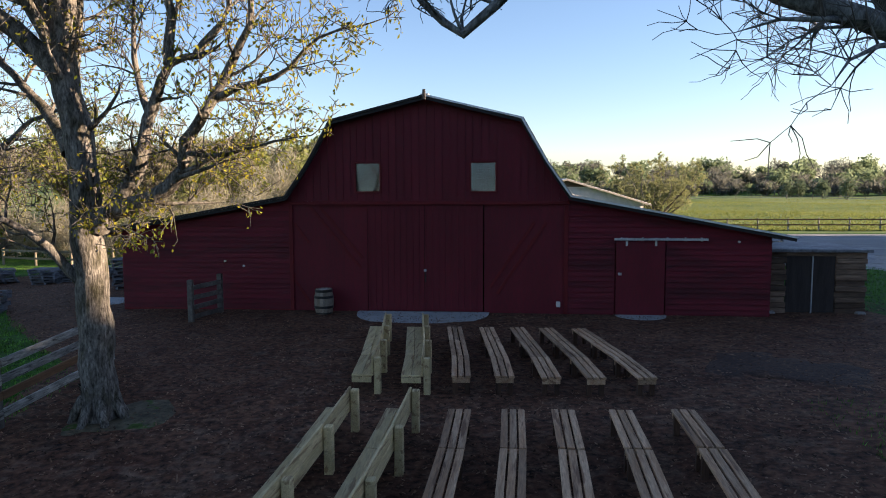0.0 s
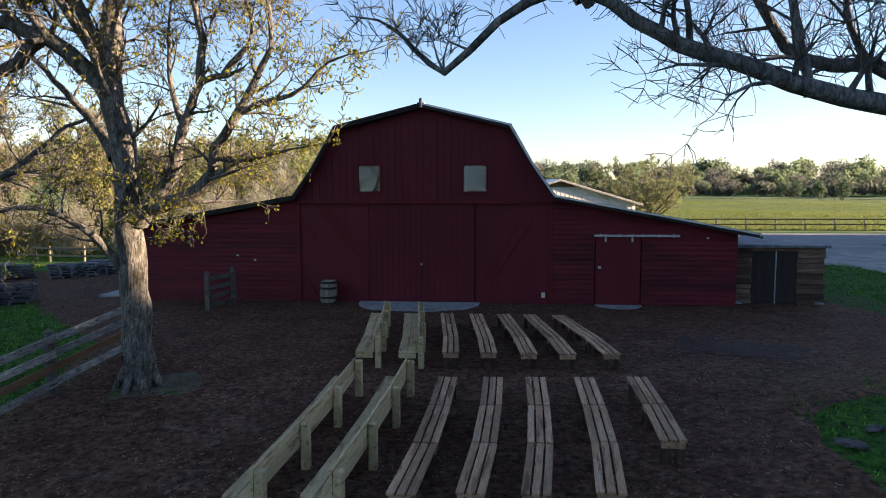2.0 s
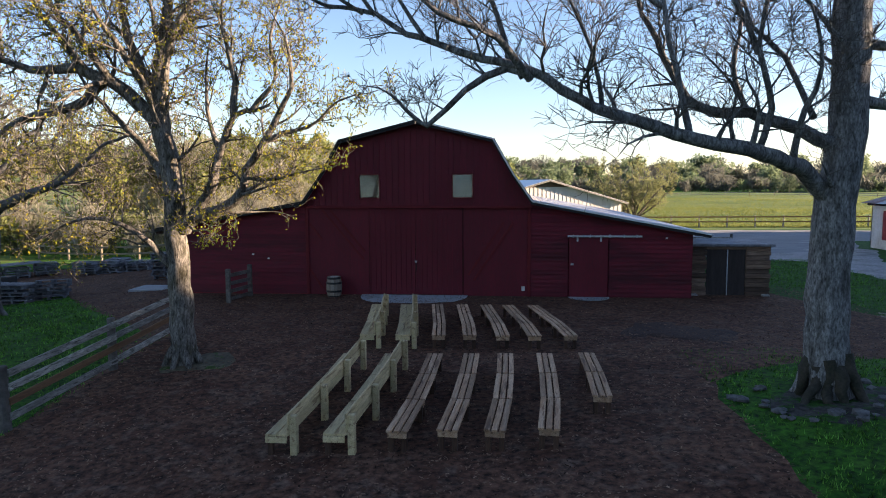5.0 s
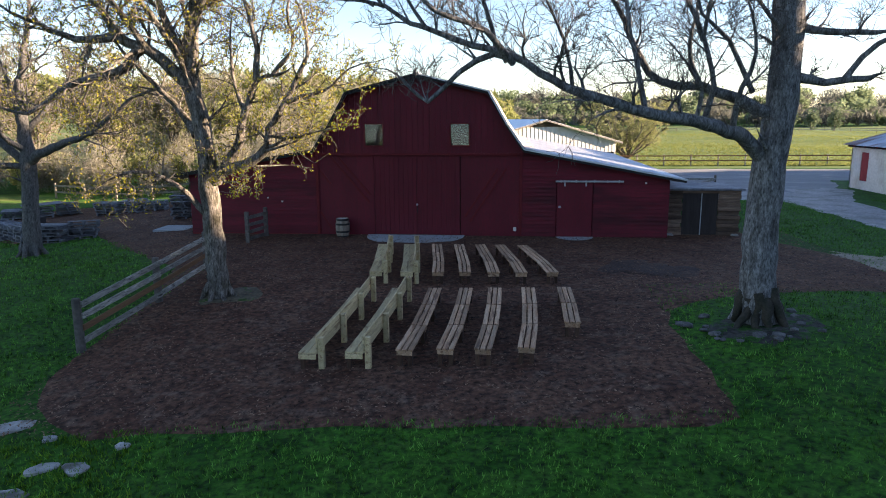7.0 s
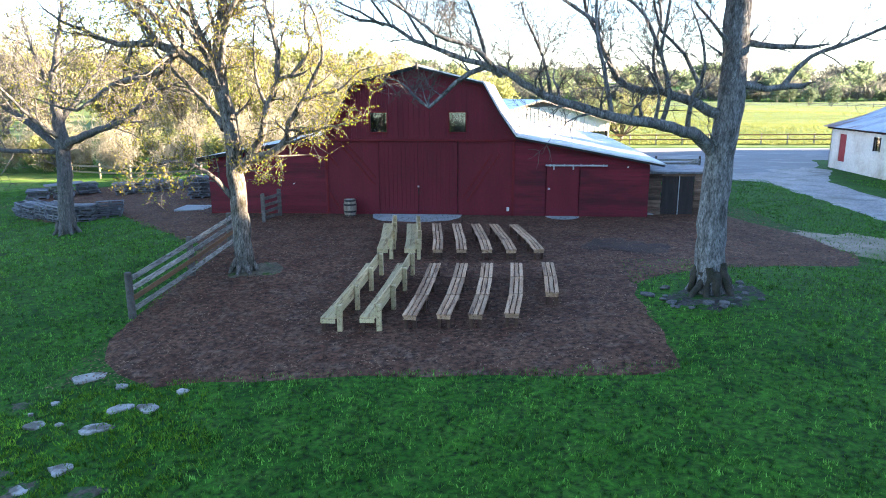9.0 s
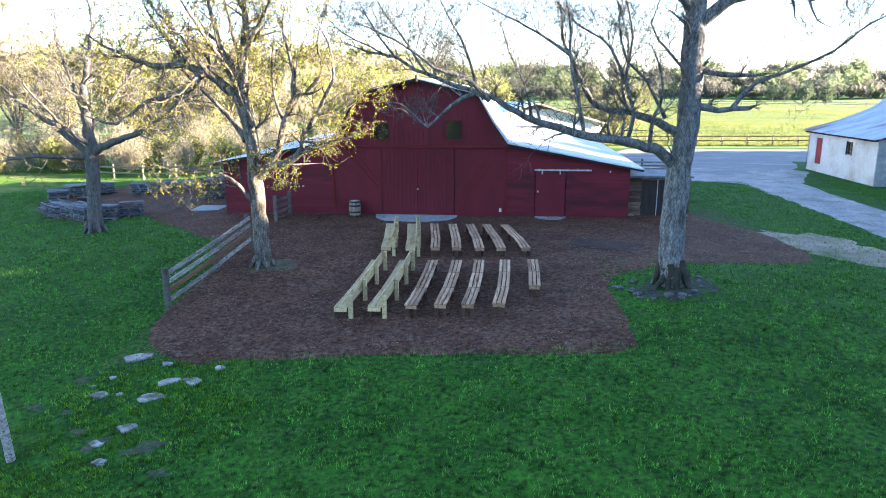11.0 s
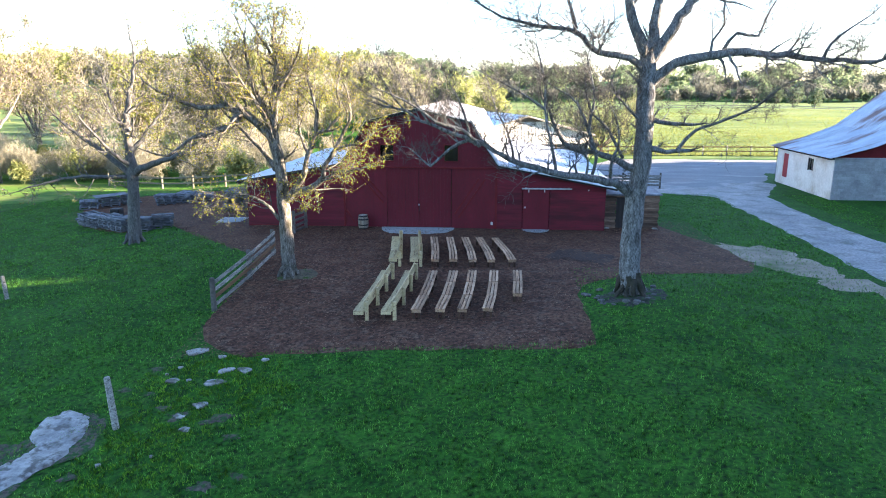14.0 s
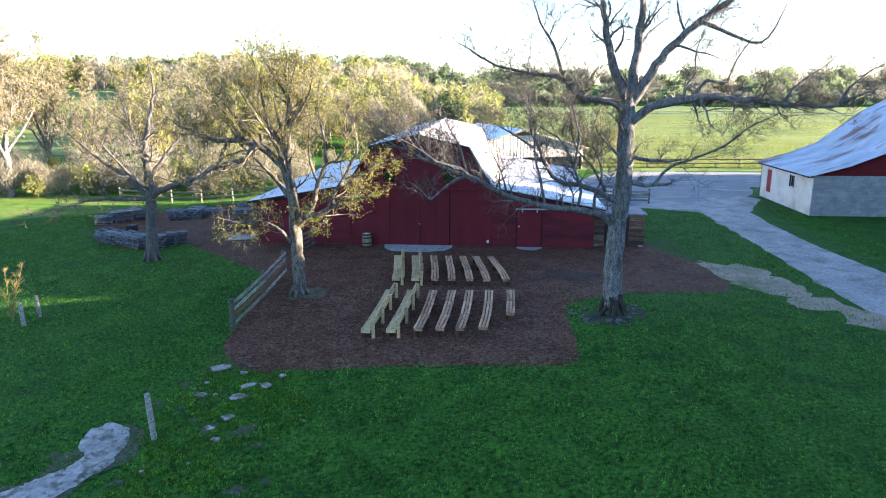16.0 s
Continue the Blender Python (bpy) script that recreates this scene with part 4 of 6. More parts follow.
def backed_bench(xs, y0, pitch, n):
    """A row of pine seats with a plank back carried by posts on its far side."""
    pts = [Vector((xs[j], y0 + pitch * j, 0)) for j in range(n + 1)]
    for p in pts:
        p.z = g(p.x, p.y)
    b = thing("backed_bench", "pale pine bench row with plank back on posts", "bench", (pts[0].x, pts[0].y, pts[0].z), 0, "bench rows before the barn")
    o = pts[0].copy()
    right = Vector((1, 0, 0))
    for j in range(n):
        p, q = pts[j] - o, pts[j + 1] - o
        for i in range(2):
            off = right * (-0.095 + 0.19 * i)
            part("seat_plank", beam(p + off + Vector((0, 0.01, 0.365)), q + off + Vector((0, -0.01, 0.365)), 0.182, 0.04, 0.005), M["yellow"], b)
        part("front_rail", beam(p + Vector((-0.17, 0.02, 0.293)), q + Vector((-0.17, -0.02, 0.293)), 0.035, 0.10, 0.004), M["yellow"], b)
        for i in range(2):
            part("back_plank", beam(p + Vector((0.2, 0.0, 0.455 + 0.185 * i)), q + Vector((0.2, 0.0, 0.455 + 0.185 * i)), 0.035, 0.178, 0.004), M["yellow"], b)
    part("end_rail", box(-0.18, 0.18, -0.02, 0.015, 0.245, 0.343, 0.004), M["yellow"], b)
    for j in range(n + 1):
        p = pts[j] - o
        y = p.y + (0.06 if j == 0 else -0.06 if j == n else 0)
        bm = box(-0.06, 0.06, -0.065, 0.065, -0.1, 0.70, 0.012)
        bm.transform(Matrix.Translation((p.x + 0.285, y, p.z)))
        part("post", bm, M["yellow"], b)
        bm = box(-0.045, 0.045, -0.045, 0.045, -0.1, 0.343, 0.008)
        bm.transform(Matrix.Translation((p.x - 0.11, y, p.z)))
        part("leg", bm, M["legwood"], b)
    return b


for k in range(2):
    backed_bench([SX[k] + (0.0, 0.13, 0.22, 0.26)[j] for j in range(4)], 7.05, 1.50, 3)
    backed_bench([RX[k] + RSHIFT[j] * 1.0 for j in range(4)], 13.2, 1.40, 3)

# ---- fences and posts ----


def rail_fence(name, posts, heights, label, rail_mats, ph=1.15, pr=0.085, w=0.04, h=0.13, group="", square=False):
    o = Vector((posts[0][0], posts[0][1], g(*posts[0])))
    f = thing(name, label, "fence", tuple(o), 0, group)
    for i, (x, y) in enumerate(posts):
        bm = box(-pr, pr, -pr, pr, -0.1, ph, 0.012) if square else round_post(pr, ph, 10, rough=0.05, seed=i)
        bm.transform(Matrix.Translation(Vector((x, y, g(x, y))) - o))
        part("post", bm, M["darkfence"] if pr > 0.075 and name == "board_fence" else M["postwood"] if pr > 0.075 else M["darkfence"] if square else M["grey"], f)
    for (p, q) in zip(posts, posts[1:]):
        d = (Vector(q) - Vector(p)).normalized()
        off = Vector((d.y, -d.x, 0)) * (pr + w / 2)
        for k, hh in enumerate(heights):
            a = Vector((*p, g(*p) + hh)) - o + off
            b = Vector((*q, g(*q) + hh - 0.02 * (k % 2))) - o + off
            part("rail", beam(a, b, w, h, 0.006), rail_mats[k % len(rail_mats)], f)
    return f


rail_fence("board_fence", [(-6.15, 8.15), (-5.97, 11.4), (-6.05, 14.7)], (1.10, 0.83, 0.56, 0.27), "weathered four-rail board fence on round posts",
           [M["grey"], M["grey"], M["brown"], M["grey"]], ph=1.24, pr=0.1, h=0.145)
rail_fence("gate_panel", [(-6.45, 19.35), (-6.2, 20.75)], (1.0, 0.72, 0.44, 0.18), "short grey rail hurdle standing by barn wall",
           [M["darkfence"]], ph=1.22, pr=0.07, square=True)
yard_gate = rail_fence("yard_fence", [(10.9, 36.8), (13.7, 36.9), (16.5, 37.0)], (0.96, 0.74, 0.52, 0.30), "grey slatted yard gate behind the shed",
           [M["grey"]], ph=1.2, pr=0.06, square=True)
part("brace", beam((2.95, -0.13, 0.3), (5.5, -0.1, 0.96), 0.04, 0.12, 0.006), M["grey"], yard_gate)
rail_fence("lawn_fence", [(-29.5, 41.5), (-26.8, 40.8), (-24.1, 40.3), (-21.3, 40.1), (-18.4, 39.9), (-15.4, 39.7), (-12.4, 39.5), (-9.8, 39.3)], (0.95, 0.5),
           "pale rail fence along the wood edge", [M["postwood"]], ph=1.15, pr=0.076)
rail_fence("pasture_fence", [(14.0 + i * 2.6, 61.5 + i * 0.12) for i in range(26)], (1.0, 0.55), "two-rail timber pasture fence",
           [M["brown"]], ph=1.15, pr=0.07, w=0.05, h=0.11)
rail_fence("far_fence", [(30.0 + i * 7.0, 215 - i * 0.8) for i in range(26)], (1.0, 0.5), "distant pale pasture fence",
           [M["grey"]], ph=1.3, pr=0.1, w=0.08, h=0.15)
for x, y, h, r in ((-5.62, 0.5, 1.42, 0.085), (-15.6, 9.0, 1.0, 0.09), (-15.5, 9.9, 0.95, 0.08)):
    bm = round_post(r, h, 12, rough=0.05, seed=int(x * 10))
    bm.transform(Matrix.Rotation(radians(-3), 4, 'Y'))
    ob = new("fence_post", finish("fence_post", bm, M["grey"]))
    ob.location = (x, y, g(x, y))
    tagged(ob, "lone round weathered fence post in the grass", "post")

# rubble among the bare tree's roots
rr_ = random.Random(3)
for i in range(26):
    a_, d_ = rr_.uniform(0, 6.283), rr_.uniform(0.75, 1.45)
    bm = bmesh.new()
    bmesh.ops.create_icosphere(bm, subdivisions=1, radius=rr_.uniform(0.06, 0.15))
    for v in bm.verts:
        v.co += Vector((rr_.uniform(-1, 1), rr_.uniform(-1, 1), rr_.uniform(-1, 1))) * 0.025
        v.co.z *= 0.5
    ob = new("root_stone", finish("root_stone", bm, M["litterstone"]))
    px_, py_ = 8.8 + d_ * math.cos(a_) * 1.1, 8.8 + d_ * math.sin(a_) * 0.85
    ob.location = (px_, py_, g(px_, py_) + 0.02)
    tagged(ob, "small grey stone among the tree roots", "stone", "stones round the tree foot")

# ---- barrel ----
barrel = thing("barrel", "old oak barrel with dark hoops and pale head", "barrel", (-3.05, 20.88, 0))
staves = 18
for i in range(staves):
    bm = bmesh.new()
    a0, a1 = 2 * math.pi * i / staves + 0.012, 2 * math.pi * (i + 1) / staves - 0.012
    rows = []
    for z, r in ((0.0, 0.235), (0.19, 0.275), (0.385, 0.29), (0.58, 0.275), (0.77, 0.235)):
        rows.append([bm.verts.new((rr * math.cos(a), rr * math.sin(a), z)) for rr in (r, r - 0.025) for a in (a0, a1)])
    for p, q in zip(rows, rows[1:]):
        bm.faces.new((p[0], p[1], q[1], q[0]))
        bm.faces.new((p[3], p[2], q[2], q[3]))
        bm.faces.new((p[1], p[3], q[3], q[1]))
        bm.faces.new((p[2], p[0], q[0], q[2]))
    bm.faces.new((rows[-1][0], rows[-1][1], rows[-1][3], rows[-1][2]))
    part("stave", bm, M["oak"], barrel)
for z, r in ((0.03, 0.25), (0.2, 0.285), (0.5, 0.288), (0.68, 0.262)):
    bm = bmesh.new()
    lo = [bm.verts.new((r * math.cos(2 * math.pi * i / 24), r * math.sin(2 * math.pi * i / 24), z)) for i in range(24)]
    hi = [bm.verts.new((v.co.x, v.co.y, z + 0.075)) for v in lo]
    for i in range(24):
        bm.faces.new((lo[i], lo[(i + 1) % 24], hi[(i + 1) % 24], hi[i]))
    part("hoop", bm, M["iron"], barrel, "dark iron hoop")
bm = round_post(0.222, 0.745, 20, 1.0)
part("head", bm, M["barreltop"], barrel, "pale weathered barrel head")

# ---- pallet seats round the left yard ----


slat_mesh = finish("slat", box(-0.6, 0.6, -0.055, 0.055, 0, 0.02), M["pallet"])
prng = random.Random(19)


def bearers():
    bm = bmesh.new()
    for i in range(3):
        box(-0.6 + i * 0.555, -0.51 + i * 0.555, -0.5, 0.5, 0.021, 0.118, bm=bm)
    return finish("pallet", bm, M["pallet"])


bearer_mesh = bearers()


def pallet_stack(x, y, rz, layers, tilt=0.0):
    """Loosely piled pallets: bearers with slats over and under them."""
    t = thing("pallet_stack", "loose stack of grey weathered wooden pallets", "pallet", (x, y, g(x, y) + 0.02), rz, "pallet seats in the yard")
    for k in range(layers):
        p = part("pallet", bearer_mesh, None, t)
        p.matrix_local = pose(prng.uniform(-.09, .09), prng.uniform(-.09, .09), k * 0.15, tilt * k / 3 + prng.uniform(-1.0, 1.0), prng.uniform(-1.5, 1.5), prng.uniform(-7, 7))
        for i in range(5):
            if k and prng.random() < 0.12:
                continue
            part("slat", slat_mesh, None, p).location = (0, -0.445 + i * 0.2225, 0.119)
        for i in (0, 4):
            part("slat", slat_mesh, None, p).location = (0, -0.445 + i * 0.2225, 0.0)


for x, y, rz, layers, tilt in ((-21.2, 24.9, -38, 5, 4), (-20.0, 24.1, -30, 5, 0), (-18.7, 23.2, -36, 5, 5), (-17.4, 22.2, -30, 5, 0), (-16.2, 21.9, 8, 5, 0), (-15.3, 22.6, 32, 5, -4),
                               (-24.9, 31.0, 30, 4, 3), (-24.0, 32.0, 40, 4, 0), (-23.0, 33.1, 40, 5, 0), (-19.5, 31.7, 5, 5, 0), (-18.2, 32.1, -12, 5, 4), (-17.0, 32.4, 8, 4, 0),
                               (-15.2, 34.0, 12, 4, 0), (-12.7, 27.4, 12, 8, 0)):
    pallet_stack(x, y, rz, layers, tilt)
lid = new("board_sheet", finish("board_sheet", box(-1.1, 1.1, -0.6, 0.6, 0, 0.03, 0.006), M["pallet"]))
lid.matrix_world = pose(-23.9, 32.1, g(-23.9, 32.1) + 0.79, 1, -2, 42)
tagged(lid, "grey weathered board sheet lying on the pallets", "board")
drum = new("yard_table", finish("yard_table", box(-0.3, 0.3, -0.3, 0.3, 0, 0.72, 0.03), M["black"]))
drum.location = (-20.2, 26.4, g(-20.2, 26.4))
tagged(drum, "dark square stand in the pallet circle", "table")
slabm = new("door_slab", finish("door_slab", box(-0.85, 0.85, -0.7, 0.7, -0.05, 0.07, 0.02), M["concrete"]))
slabm.location = (-11.2, 23.3, g(-11.2, 23.3))
tagged(slabm, "pale concrete slab at the barn corner", "slab", kind="structure")

# ---- flat stones ----
srng = random.Random(11)
for x, y, s in ((-5.37, 4.86, 0.42), (-4.33, 4.42, 0.2), (-3.86, 3.53, 0.28), (-3.29, 3.52, 0.3), (-3.94, 2.81, 0.32), (-2.89, 4.17, 0.16), (-5.4, 3.76, 0.12), (-5.27, 2.94, 0.26),
                (-4.78, 2.96, 0.1), (-3.78, 1.52, 0.28), (-4.14, 0.98, 0.22), (-3.71, 0.34, 0.18), (-5.18, -1.07, 0.1), (-4.01, -0.79, 0.08), (-5.62, 3.34, 0.08)):
    bm = bmesh.new()
    n = 14
    ph = srng.uniform(0, 6)
    rr = [s * (0.75 + 0.45 * noise.noise((math.cos(6.283 * i / n) * 1.3 + ph, math.sin(6.283 * i / n) * 1.3, x))) for i in range(n)]
    ring = [(rr[i] * 1.08 * math.cos(6.283 * i / n), rr[i] * 0.8 * math.sin(6.283 * i / n)) for i in range(n)]
    low = [bm.verts.new((a, b, -0.06)) for a, b in ring]
    mid = [bm.verts.new((a * 0.97, b * 0.97, 0.012 + 0.012 * srng.random())) for a, b in ring]
    top = [bm.verts.new((a * 0.8, b * 0.8, 0.02 + 0.012 * srng.random())) for a, b in ring]
    for p, q in ((low, mid), (mid, top)):
        for i in range(n):
            bm.faces.new((p[i], p[(i + 1) % n], q[(i + 1) % n], q[i]))
    bm.faces.new(top)
    ob = new("flat_stone", finish("flat_stone", bm, M["rock"]))
    ob.location, ob.rotation_euler = (x, y, g(x, y)), (0, 0, srng.uniform(-0.5, 0.5))
    tagged(ob, "flat pale limestone bedded in the lawn", "stone", "stones in the lawn")

# ---- trees ----
# big bare tree at the edge of the mulch
T = Tree(21, leafy=0.0, twig_scale=0.66, gnarl=0.42, lift=0.26, dense=1.6)
T.limb([(9.02, 8.95, -0.1), (8.95, 8.95, 0.35), (8.86, 8.95, 1.2), (8.83, 8.95, 2.4), (8.88, 8.95, 3.9), (9.02, 8.95, 5.0), (9.02, 8.95, 6.3), (8.98, 8.95, 7.6), (8.98, 8.95, 8.8)],
       0.40, 0.27, kids=7, seg=18, start=0.5, wig=0.02, klen=1.5)
T.limb([(8.75, 8.9, 3.85), (8.2, 8.6, 4.3), (7.5, 8.0, 4.52), (6.4, 7.5, 4.74), (5.4, 7.25, 4.96), (4.5, 7.15, 5.27), (3.45, 7.1, 5.82), (2.4, 7.3, 6.15), (1.6, 7.4, 6.5),
        (1.1, 7.4, 6.75), (0.3, 7.4, 6.95)], 0.165, 0.03, kids=20, seg=12, klen=1.5, rise=0.6)
T.limb([(3.2, 7.15, 5.9), (3.0, 7.2, 6.7), (2.77, 7.2, 7.27), (2.46, 7.2, 7.74), (2.2, 7.2, 8.3)], 0.05, 0.012, kids=9, seg=6, klen=0.9)
T.limb([(1.9, 7.3, 6.35), (1.41, 7.3, 7.1), (0.93, 7.3, 7.76), (0.5, 7.3, 8.4)], 0.04, 0.012, kids=9, seg=6, klen=0.9)
T.limb([(1.1, 7.35, 6.75), (0.72, 7.1, 7.28), (0.37, 7.0, 7.86), (0.1, 6.9, 8.4)], 0.035, 0.01, kids=8, seg=6, klen=0.8)
T.limb([(0.9, 7.4, 6.8), (0.43, 7.2, 7.06), (-0.3, 7.2, 7.42), (-0.7, 7.2, 7.9)], 0.035, 0.01, kids=9, seg=6, klen=0.8)
T.limb([(5.55, 7.65, 6.85), (4.71, 7.6, 7.4), (4.22, 7.6, 7.64), (3.0, 7.6, 8.25)], 0.05, 0.012, kids=9, seg=6, klen=1.1)
T.limb([(7.0, 7.6, 6.1), (6.6, 7.7, 7.0), (6.1, 7.8, 7.4), (5.5, 7.8, 7.8), (5.0, 7.8, 8.4)], 0.05, 0.012, kids=8, seg=6, klen=1.1)
T.limb([(8.3, 8.6, 5.2), (7.71, 8.4, 6.2), (7.18, 8.4, 6.69), (6.87, 8.4, 7.79), (7.08, 8.4, 8.6)], 0.06, 0.015, kids=9, seg=6, klen=1.1)
T.limb([(8.75, 8.75, 6.5), (8.27, 8.6, 6.94), (7.78, 8.6, 7.68), (8.1, 8.6, 8.6)], 0.05, 0.015, kids=8, seg=6, klen=1.0)
T.limb([(4.6, 7.25, 5.25), (4.4, 7.0, 6.1), (4.0, 6.8, 6.9), (3.7, 6.8, 7.8)], 0.045, 0.012, kids=9, seg=6, klen=1.0)
T.limb([(3.4, 7.1, 5.75), (3.15, 7.15, 5.9), (2.5, 7.2, 5.55), (1.93, 7.25, 5.03), (1.6, 7.25, 5.3), (1.3, 7.25, 5.55)], 0.08, 0.02, kids=8, seg=7, klen=0.9)
T.limb([(3.5, 7.1, 5.7), (3.0, 6.6, 6.2), (2.2, 6.2, 6.5), (1.5, 6.0, 7.0), (0.7, 5.8, 7.4)], 0.07, 0.02, kids=10, seg=7, klen=1.3)
T.limb([(6.0, 7.55, 4.75), (5.85, 7.6, 5.6), (5.6, 7.6, 6.6), (5.55, 7.7, 7.6), (5.3, 7.8, 8.6)], 0.065, 0.02, kids=10, seg=7, klen=1.4)
T.limb([(7.2, 8.1, 4.55), (7.3, 7.8, 5.3), (7.0, 7.6, 6.2), (7.1, 7.5, 7.2), (6.8, 7.4, 8.4)], 0.065, 0.02, kids=10, seg=7, klen=1.3)
T.limb([(7.9, 8.4, 4.45), (7.8, 8.0, 5.0), (8.0, 7.7, 5.9), (7.7, 7.5, 6.8)], 0.07, 0.02, kids=7, seg=7, klen=1.1)
T.limb([(8.75, 8.9, 4.8), (8.2, 9.0, 5.05), (7.4, 9.1, 5.35), (6.6, 9.2, 5.45), (6.1, 9.3, 6.2), (5.6, 9.4, 7.2), (5.4, 9.5, 8.3)], 0.135, 0.025, kids=14, seg=10, klen=1.7)
T.limb([(7.4, 9.1, 5.35), (7.2, 9.4, 6.2), (7.4, 9.6, 7.1), (7.1, 9.7, 8.2)], 0.06, 0.02, kids=7, seg=7, klen=1.2)
T.limb([(9.25, 8.9, 5.5), (9.8, 8.8, 5.4), (10.5, 8.7, 5.45)], 0.11, 0.06, kids=1, seg=9, klen=0.5)
T.limb([(10.1, 8.75, 5.45), (10.65, 8.7, 6.1), (12.2, 8.6, 6.75), (13.3, 8.5, 7.6), (14.3, 8.5, 8.1)], 0.07, 0.015, kids=13, seg=7, klen=1.3)
T.limb([(9.3, 8.9, 6.45), (9.8, 8.7, 6.35), (10.5, 8.6, 6.3)], 0.1, 0.05, kids=4, seg=8, klen=0.9)
T.limb([(9.15, 8.9, 7.7), (9.6, 8.8, 8.15), (10.3, 8.7, 8.42), (11.7, 8.6, 8.6), (13.2, 8.6, 8.52), (14.7, 8.6, 8.38), (15.9, 8.5, 8.3), (16.7, 8.5, 8.6), (17.4, 8.5, 8.95)], 0.19, 0.04, kids=20, seg=10, klen=1.7)
T.limb([(14.4, 8.6, 8.4), (14.6, 8.6, 8.9), (15.2, 8.5, 9.4), (15.8, 8.5, 9.9)], 0.07, 0.015, kids=8, seg=7, klen=1.1)
T.limb([(16.2, 8.5, 8.4), (16.4, 8.4, 8.9), (17.0, 8.3, 9.5), (17.9, 8.3, 9.9)], 0.06, 0.015, kids=8, seg=7, klen=1.1)
T.limb([(10.9, 8.65, 8.55), (10.9, 8.6, 9.0), (11.2, 8.5, 9.5), (11.1, 8.4, 10.2), (11.4, 8.4, 11.0)], 0.06, 0.015, kids=9, seg=7, klen=1.1)
T.limb([(11.3, 8.7, 8.7), (11.6, 8.5, 9.2), (12.2, 8.4, 9.1), (12.5, 8.3, 9.9), (12.9, 8.2, 10.6)], 0.07, 0.02, kids=7, seg=7, klen=1.0)
T.limb([(8.8, 8.9, 8.1), (8.3, 8.7, 8.45), (7.32, 8.4, 8.6), (6.9, 8.3, 8.85), (6.5, 8.3, 9.3), (5.33, 8.3, 9.41), (4.15, 8.3, 9.74), (3.3, 8.2, 10.2)], 0.14, 0.03, kids=18, seg=8, klen=1.9)
T.limb([(6.5, 8.3, 9.35), (6.17, 8.3, 10.4), (5.66, 8.3, 11.2), (5.4, 8.3, 12.0)], 0.08, 0.02, kids=9, seg=7, klen=1.5)
T.limb([(8.9, 8.95, 8.6), (8.35, 8.9, 9.8), (7.95, 8.8, 11.5), (7.5, 8.7, 13.2), (7.3, 8.7, 14.8)], 0.21, 0.03, kids=18, seg=10, klen=2.3)
T.limb([(9.05, 8.95, 8.6), (9.2, 9.1, 9.9), (9.35, 9.3, 12.0), (9.2, 9.4, 14.0), (9.4, 9.5, 15.5)], 0.22, 0.03, kids=17, seg=10, klen=2.2)
T.limb([(9.1, 8.95, 8.4), (9.7, 8.8, 9.46), (10.4, 8.8, 10.4), (11.28, 8.8, 11.2), (12.6, 8.6, 12.2), (14.0, 8.4, 13.2), (15.0, 8.3, 14.4)], 0.21, 0.04, kids=17, seg=10, klen=2.2)
T.limb([(11.3, 8.75, 11.2), (11.9, 8.6, 10.95), (12.56, 8.5, 10.64), (13.33, 8.5, 10.46), (13.74, 8.5, 10.91), (14.0, 8.5, 11.6)], 0.1, 0.02, kids=9, seg=7, klen=1.2)
bare = T.build("bare_tree", "large bare grey-barked tree with wide crooked limbs", M["bark"], None, twig=M["twigdark"], at=(8.95, 8.95, g(8.95, 8.95)))
for k in range(11):
    a = 2 * math.pi * k / 11 + 0.3
    q = 0.9 + 0.2 * math.sin(k * 2.3)
    root = Tree(60 + k)
    root.limb([(-0.06 + 0.26 * math.cos(a), 0.26 * math.sin(a), 0.42 + 0.32 * q * (1 if k % 2 else 0.4)), (-0.03 + 0.44 * math.cos(a), 0.44 * math.sin(a), 0.14),
               (0.66 * q * math.cos(a), 0.66 * q * math.sin(a), -0.1)], 0.15, 0.06, kids=0, seg=8, klen=0.01, wig=0.08)
    part("root", blank("root", root.v, root.f, M["moss"] if 4 < k < 11 else M["bark"], True), None, bare)

# leafing oak by the board fence
T = Tree(8, leafy=2.7, leaf_len=0.074, dense=1.05, thick=1.22, gnarl=0.3, lift=0.2, droop=0.12)
T.limb([(-4.45, 11.8, -0.25), (-4.44, 11.8, 0.3), (-4.46, 11.8, 1.5), (-4.5, 11.8, 2.9), (-4.55, 11.8, 4.2), (-4.72, 11.8, 5.3), (-4.85, 11.8, 6.2)], 0.30, 0.21, kids=5, seg=16, start=0.55, wig=0.03)
for k in range(7):
    a = 2 * math.pi * k / 7
    T.limb([(-4.45 + 0.18 * math.cos(a), 11.8 + 0.18 * math.sin(a), 0.5), (-4.45 + 0.33 * math.cos(a), 11.8 + 0.33 * math.sin(a), 0.05),
            (-4.45 + 0.55 * math.cos(a), 11.8 + 0.55 * math.sin(a), -0.25)], 0.11, 0.05, kids=0, seg=7, klen=0.01)
T.limb([(-4.8, 11.8, 6.0), (-4.65, 11.8, 6.8), (-4.5, 11.8, 7.7), (-4.5, 11.9, 8.6), (-4.6, 12.0, 9.6), (-4.5, 12.0, 10.3)], 0.19, 0.03, kids=14, seg=9, klen=1.7)
T.limb([(-4.75, 11.8, 5.4), (-5.2, 11.7, 6.0), (-5.85, 11.6, 6.5), (-6.6, 11.5, 6.8), (-7.5, 11.3, 6.75), (-8.4, 11.2, 7.1), (-9.2, 11.0, 7.5)], 0.17, 0.03, kids=15, seg=9, klen=1.7)
